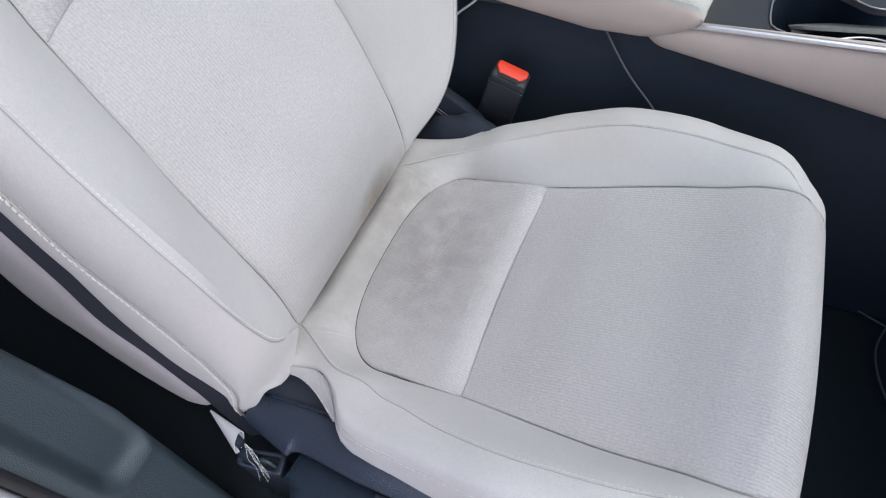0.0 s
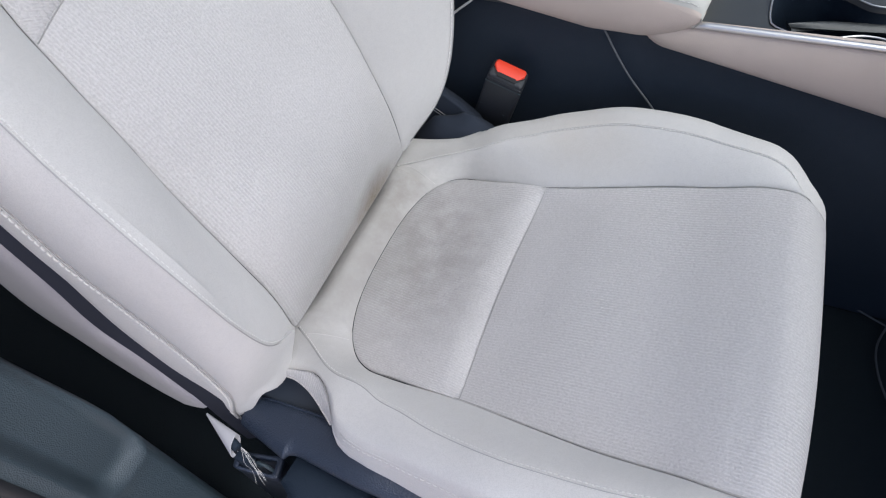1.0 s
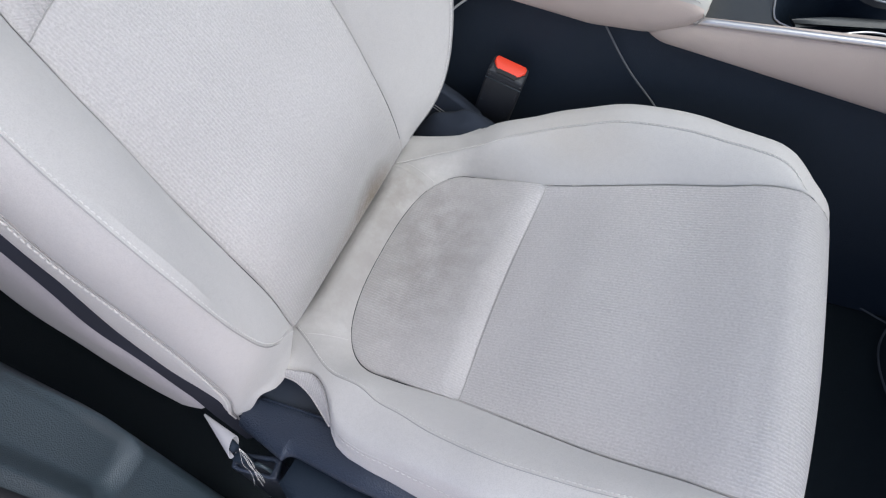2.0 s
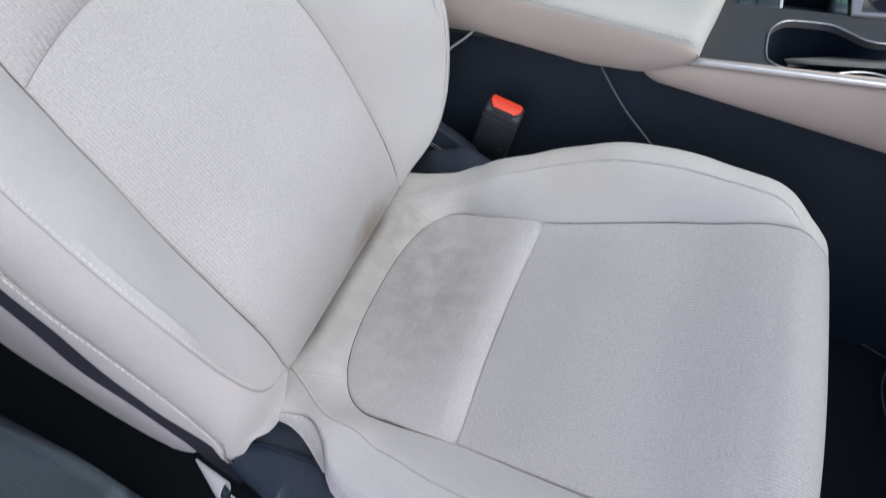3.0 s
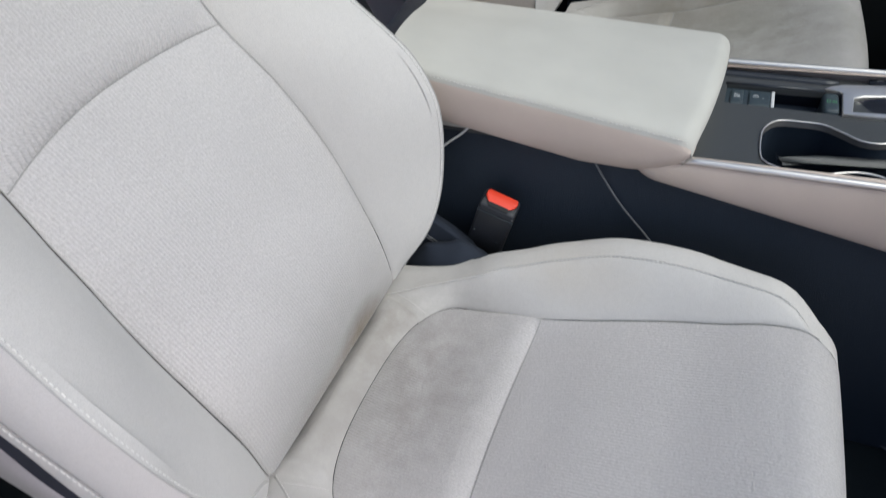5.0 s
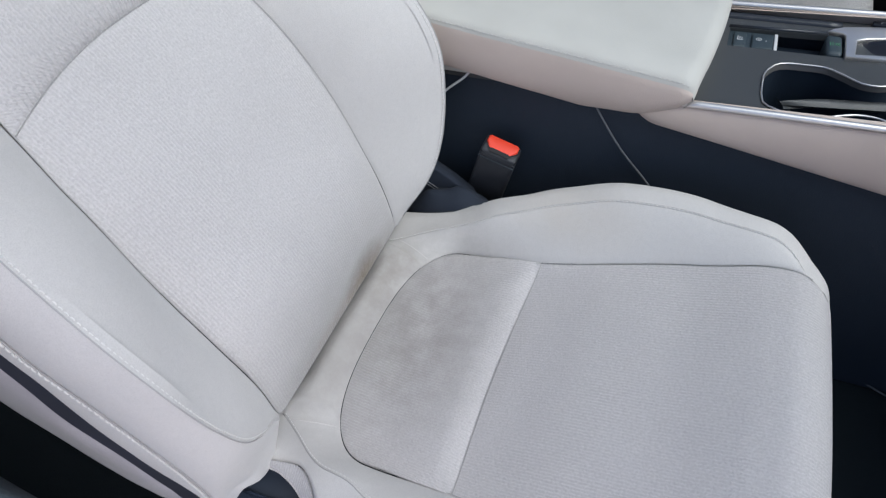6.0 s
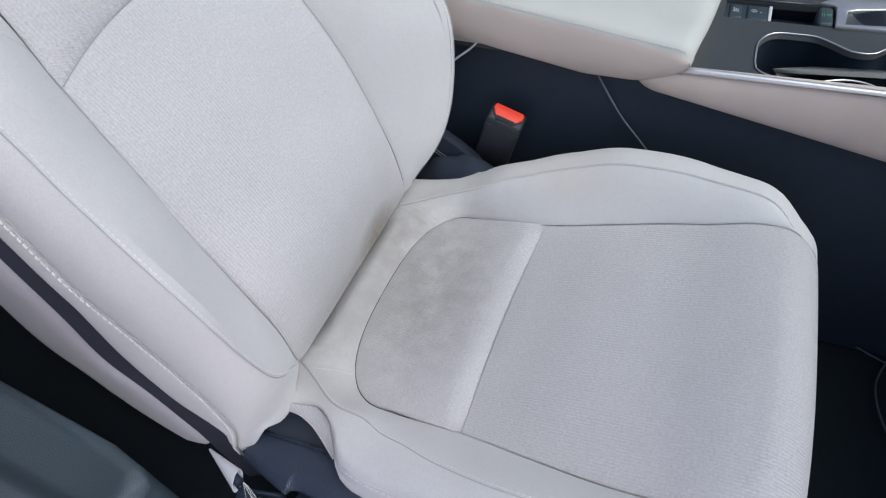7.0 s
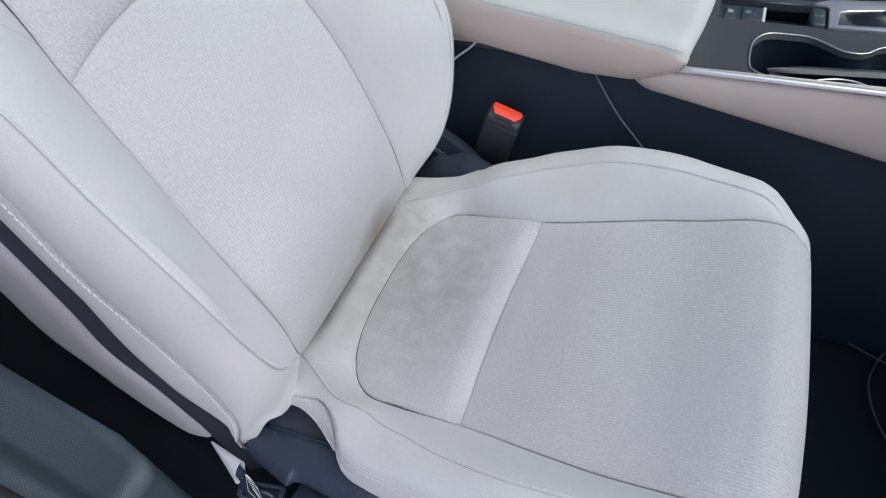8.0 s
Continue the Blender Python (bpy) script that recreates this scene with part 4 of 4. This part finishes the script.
    part("side_padding", sheet(g), vinyl_side, root, "beige vinyl padding")
    g2 = [[np.array([p[0], 0.865 - p[1], p[2]]) for p in row] for row in g]
    part("side_padding", sheet(g2, flip=True), vinyl_side, root, "beige vinyl padding")
    armrest(root)


def armrest(root):
    y0, y1 = 0.298, 0.566

    def skew(p):
        """The lid's ends run aslant across the car."""
        f = (p[1] - y0) / (y1 - y0)
        rear, front = min(1.0, max(0.0, (-0.1 - p[0]) / 0.17)), min(1.0, max(0.0, (p[0] + 0.05) / 0.2))
        return np.array([p[0] - 0.045 * rear * (f - 0.45) + front * (0.017 * f - 0.011 + 0.008 * math.sin(math.pi * min(1.0, max(0.0, f)))), p[1], p[2]])

    top, side, line, nrm = [], [], [], []
    stations = [(x, 0.0, 0.0) for x in np.linspace(-0.276, 0.130, 40)]
    # the front rolls over and goes down behind the plate's edge
    stations += [(0.130 + 0.020 * math.sin(k), 0.016 * (1 - math.cos(k)), 0.0) for k in np.linspace(0.15, 0.5 * math.pi, 10)]
    stations += [(0.150 - 0.010 * k, 0.016, k) for k in (0.2, 0.5, 0.8, 1.0)]
    for x, down, k in stations:
        zt, zf = 0.5525 - 0.135 * x - down, 0.557 - 0.060 * x - down
        zb = max(0.495 - 0.155 * (x + 0.081), 0.481) + 4.5 * max(0.0, x - 0.07) ** 2
        end = min(1.0, max(0.0, (x - 0.130) / 0.020))
        n0, n1 = y0 + 0.004 * end * end, y1 - 0.008 * end * end
        m = (n0 + n1) / 2
        pts = [(n0, zt - 0.004), (n0 + 0.004, zt + 0.004), (n0 + 0.016, zt + 0.009), (n0 + 0.06, zt + 0.013), (m, (zt + zf) / 2 + 0.0143), (n1 - 0.06, zf + 0.008), (n1 - 0.014, zf), (n1, zf - 0.016)]
        row = [skew(p) for p in spline([np.array([x, y, z]) for y, z in pts], 40)]
        top.append([p * np.array([1, 1, 1 - k]) + np.array([0, 0, 0.500 * k]) for p in row])
        if k or x > 0.1485:
            continue
        zt += down
        h = zt - zb
        fp = [(n0, zt - 0.004 - down * 0.6), (n0 - 0.0015, zt - 0.4 * h - down * 0.3), (n0 + 0.001, zt - 0.8 * h), (n0 + 0.006, zb + 0.001), (n0 + 0.03, zb + 0.001)]
        side.append([skew(p) for p in spline([np.array([x, y, z]) for y, z in fp], 18)])
        if x < 0.146:
            line.append(skew(np.array([x, n0 + 0.0022, zt + 0.0012 - down])))
            nrm.append((0, -0.7, 0.7))
    rest = part("armrest", sheet(top, (0, 0, 0.0008, 0), 0.004, 0.0), vinyl, root, "beige vinyl armrest lid")
    part("armrest_side", sheet(side, (0, 0, 0.0008, 0), 0.004, 0.0, flip=True), vinyl_side, rest, "beige vinyl side of the armrest")
    part("armrest_core", block(-0.24, 0.118, y0 + 0.012, y1 - 0.02, 0.499, 0.532, 0.006), vinyl, rest)
    sew("stitching", line, nrm, rest, gap=0.0055, long=0.0036, radius=0.0004, lift=0.0003)
    hinge = block(-0.322, -0.279, y0 + 0.006, y1 - 0.004, 0.46, 0.592, 0.012)
    for v in hinge.verts:
        f = (v.co.y - y0) / (y1 - y0)
        v.co.x -= 0.045 * (f - 0.45)
        v.co.z -= 0.020 * f
    part("hinge_cover", hinge, plastic_smooth, root, "black plastic hinge cover")


console()


# ---- seat belt, shields and small things ----
plastic_buckle = dark_plastic("buckle_plastic", (0.028, 0.030, 0.036), 0.5, 900.0, 0.0004)


def buckle():
    root = thing("belt_buckle", "black seat belt buckle with a red release button", "seat belt buckle")
    ax = Vector((0.036, -0.02, 0.106)).normalized()
    side = Vector((0.98, 0.0, -0.30)).normalized()
    nrm = side.cross(ax).normalized()
    side = ax.cross(nrm).normalized()
    fr = Matrix((side, nrm, ax)).transposed().to_4x4()
    fr.translation = Vector((-0.1183, 0.2902, 0.3351))

    def placed(bm):
        bmesh.ops.transform(bm, matrix=fr, verts=bm.verts)
        return bm

    def taper(bm, z0, z1, k):
        for v in bm.verts:
            t = min(1.0, max(0.0, (v.co.z - z0) / (z1 - z0)))
            v.co.x *= k + (1 - k) * t
        return bm

    body = block(-0.027, 0.027, -0.015, 0.015, -0.06, 0.082, 0.005, 4)
    house = part("housing", placed(taper(body, -0.06, 0.05, 1.06)), plastic_buckle, root)
    part("rim", placed(block(-0.0265, 0.0265, 0.0135, 0.0154, 0.070, 0.0735, 0.0008)), plastic_smooth, house, "moulded rim")
    part("parting_line", placed(block(-0.0275, 0.0275, 0.0140, 0.0157, 0.0655, 0.0668, 0.0004)), plastic_grey, house, "pale parting line")
    outline = [(-0.0205, -0.0115), (0.0205, -0.0115), (0.0232, -0.0085), (0.0232, -0.0010), (0.0130, 0.0120), (-0.0130, 0.0120), (-0.0232, -0.0010), (-0.0232, -0.0085)]
    well = prism([(x * 1.07, y * 1.10) for x, y in outline], 0.070, 0.0830, 0.0)
    part("gap", placed(well), rubber, root, "black gap round the button", False)
    wedge = prism(outline, 0.070, 0.0870, 0.0022)
    for v in wedge.verts:
        if v.co.z > 0.08 and v.co.y > 0.001:
            v.co.z -= 0.55 * (v.co.y - 0.001)
    part("button", placed(wedge), red_plastic, root, "red release button")
    for x in (-0.0115, 0.0115):
        part("notch", placed(block(x - 0.0012, x + 0.0012, 0.0112, 0.0136, 0.078, 0.0832, 0.0)), rubber, root, "black notch", False)
    for x, z in ((-0.0215, 0.012), (0.0165, 0.004)):
        part("dimple", placed(block(x - 0.0018, x + 0.0018, 0.0146, 0.0156, z - 0.0009, z + 0.0009, 0.0004)), plastic_grey, house, "small pale moulded mark")
    part("stalk", placed(block(-0.014, 0.014, -0.006, 0.006, -0.22, -0.05, 0.003)), plastic, root)


buckle()


hinge_felt = Mat("dark_felt", (0.017, 0.023, 0.038), 0.9).m


def hinge_cover():
    """Dark cloth-covered lump and steel bracket between cushion and backrest."""
    root = thing("recliner", "dark carpet-covered seat hinge with a steel bracket", "recliner")
    bm = bmesh.new()
    bmesh.ops.create_icosphere(bm, subdivisions=4, radius=1.0)
    for v in bm.verts:
        p = v.co.copy()
        v.co = Vector((p.x * 0.080, p.y * 0.034, p.z * 0.064 * (1 + 0.15 * noise.noise(p * 2))))
    bmesh.ops.transform(bm, matrix=pose(-0.165, 0.245, 0.275, 0, -20, 0), verts=bm.verts)
    part("cover", bm, hinge_felt, root)
    plate = prism([(-0.235, 0.24), (-0.10, 0.24), (-0.14, 0.325), (-0.168, 0.348), (-0.198, 0.367), (-0.235, 0.375)], -0.275, -0.258, 0.003, axis="y")
    part("bracket", plate, hinge_felt, root, "dark bracket")
    for k in (0, 1):
        part("edge", tube([(-0.216 + 0.005 * k, 0.2555, 0.336 + 0.003 * k), (-0.194 + 0.005 * k, 0.2555, 0.322 + 0.003 * k)], 0.0007, 6), cord_grey, root, "grey metal edge")



hinge_cover()


def side_shield():
    """Plastic shield along the near side of the seat."""
    root = thing("seat_shield", "dark grained plastic shield along the seat's side", "seat trim")
    g = []
    for x in np.r_[np.linspace(-0.246, -0.18, 8), np.linspace(-0.176, -0.13, 24), np.linspace(-0.12, 0.34, 40)]:
        zt = 0.314 - 0.06 * max(0.0, x + 0.05) - 0.25 * max(0.0, -0.06 - x) ** 1.2
        # the flange's edge turns outwards in a round corner towards the belt anchor
        k = min(1.0, max(0.0, (-0.154 - x) / 0.014))
        e = -0.281 - 0.10 * min(0.08, max(0.0, x + 0.15)) - 0.008 * (1 - math.sqrt(max(0.0, 1 - k * k))) + 0.25 * max(0.0, -0.170 - x)
        pts = [(-0.19, zt - 0.045), (-0.222, zt - 0.030), (-0.229, zt - 0.010), (-0.233, zt - 0.001), (-0.255, zt), (e + 0.007, zt - 0.002), (e + 0.0015, zt - 0.006), (e, zt - 0.012), (e + 0.003, zt - 0.016), (e + 0.020, zt - 0.018), (e + 0.035, zt - 0.018)]
        g.append(spline([np.array([x, y, z]) for y, z in pts], 40))
    part("shield", sheet(g, skirt=0.004, flip=True), plastic, root)
    g = []
    for x in np.linspace(-0.158, 0.34, 40):
        k = min(1.0, (x + 0.158) / 0.03)
        k = math.sqrt(max(0.0, 1 - (1 - k) ** 2))
        zt = 0.286 - 0.06 * max(0.0, x + 0.05)
        pts = [(-0.270, zt - 0.012), (-0.298, zt - 0.004 * (1 - k)), (-0.312, zt - 0.001), (-0.298 - 0.030 * k, zt - 0.006), (-0.298 - 0.036 * k, zt - 0.020), (-0.298 - 0.033 * k, 0.15)]
        g.append(spline([np.array([x, y, z]) for y, z in pts], 26))
    part("lower_cover", sheet(g, skirt=0.004, flip=True), plastic_side, root, "smooth black lower cover")
    part("ridge", tube([(x, -0.2325, 0.3135 - 0.06 * max(0.0, x + 0.05) - 0.25 * max(0.0, -0.06 - x) ** 1.2) for x in np.linspace(-0.236, 0.30, 40)], 0.0016, 8), plastic, root)
    part("inner_panel", sheet([[np.array([x, -0.185 - 0.045 * v, 0.292 - 0.012 * v - 0.12 * max(0.0, x + 0.12)]) for v in np.linspace(0, 1, 6)] for x in np.linspace(-0.25, 0.1, 12)], skirt=0.006, flip=True), plastic_recess, root, "smooth dark inner panel")
    part("clip", block(-0.052, -0.028, -0.2935, -0.289, 0.286, 0.293, 0.001), plastic_smooth, root, "small black clip")
    return root


side_shield()


def belt_anchor():
    root = thing("belt_anchor", "black belt anchor with a torn white tape and frayed threads", "seat belt anchor")
    rim = [(-0.244, -0.313), (-0.184, -0.3055), (-0.190, -0.279), (-0.250, -0.294)]
    c = np.mean(rim, axis=0)

    def inset(k):
        return [tuple(c + (np.array(p) - c) * k) for p in rim]

    def rounded(pts, k=0.16):
        out = []
        for i, p in enumerate(pts):
            a, b, p = np.array(pts[i - 1]), np.array(pts[(i + 1) % len(pts)]), np.array(p)
            u, w = p + (a - p) * k, p + (b - p) * k
            out += [tuple(u * (1 - t) ** 2 + 2 * p * t * (1 - t) + w * t * t) for t in np.linspace(0, 1, 6)]
        return out

    part("base", prism(rounded(inset(0.95)), 0.10, 0.231, 0.004), plastic_smooth, root)
    hole = [(-0.238, -0.308), (-0.193, -0.3025), (-0.196, -0.286), (-0.241, -0.297)]
    part("collar", prism(rounded(rim), 0.226, 0.240, 0.002, (rounded(hole),)), plastic, root, "black plastic rim")
    part("strap", block(-0.236, -0.218, -0.307, -0.294, 0.225, 0.268, 0.004), plastic_side, root, "short black belt end")
    ring = [(-0.206 + 0.011 * math.cos(k), -0.298, 0.238 + 0.014 * math.sin(k)) for k in np.linspace(0, 2 * math.pi, 24)]
    part("pin", tube(ring, 0.0022, 8, ends=False), plastic_grey, root, "dark metal ring")
    a, b = np.array([-0.286, -0.276, 0.285]), np.array([-0.222, -0.298, 0.300])
    axis = (b - a) / np.linalg.norm(b - a)
    e1 = np.cross(axis, [0, 0, 1.0])
    e1 /= np.linalg.norm(e1)
    e2 = np.cross(e1, axis)
    g = []
    for u in np.linspace(0, 1, 16):
        c = a * (1 - u) + b * u
        w = 0.0012 + 0.0092 * u
        g.append([c + axis * 0.008 * u * math.cos(k) + e1 * w * math.cos(k) + e2 * 0.8 * w * math.sin(k) for k in np.linspace(-0.9, 5.0, 24)])
    part("stub", tube([b - axis * 0.022, b - axis * 0.008, b + axis * 0.004], 0.0055, 8), plastic_side, root, "black cut belt end")
    part("tape", sheet(g, skirt=0.0005), paper, root, "rolled white tape")
    for i in range(7):
        rnd = random.Random(i)
        p = [np.array([-0.218, -0.296, 0.296])]
        for k in range(5):
            p.append(p[-1] + np.array([0.002 + 0.006 * rnd.random(), -0.004 + 0.005 * (rnd.random() - 0.5), -0.006 - 0.006 * rnd.random()]))
        part("thread", tube(spline(p, 14), 0.00015, 5), thread, root, "frayed pale thread")
    return root


belt_anchor()


def cord(name, pts, radius, material, label):
    return tagged(part(name, tube(spline(pts, 60), radius, 8), material), label, "cable")


cord("white_cord", [(-0.135, 0.316, 0.53), (-0.146, 0.312, 0.506), (-0.187, 0.309, 0.467), (-0.23, 0.31, 0.41), (-0.27, 0.312, 0.32)], 0.0016, cord_white, "thin white cable hanging beside the console")
cord("grey_cord", [(0.018, 0.315, 0.488), (0.026, 0.313, 0.476), (0.065, 0.313, 0.414), (0.108, 0.313, 0.362), (0.15, 0.312, 0.30), (0.17, 0.31, 0.2)], 0.0012, cord_grey, "grey cable hanging down the console side")
cord("floor_cable", [(0.60, 0.40, 0.02), (0.56, 0.33, 0.021), (0.53, 0.25, 0.021), (0.545, 0.17, 0.021), (0.60, 0.10, 0.02), (0.68, 0.08, 0.02)], 0.0016, cord_dark, "thin grey cable looped on the carpet")
cord("floor_cable", [(0.44, 0.36, 0.02), (0.50, 0.32, 0.021), (0.556, 0.296, 0.021), (0.64, 0.26, 0.02)], 0.0015, cord_dark, "thin grey cable lying on the carpet")
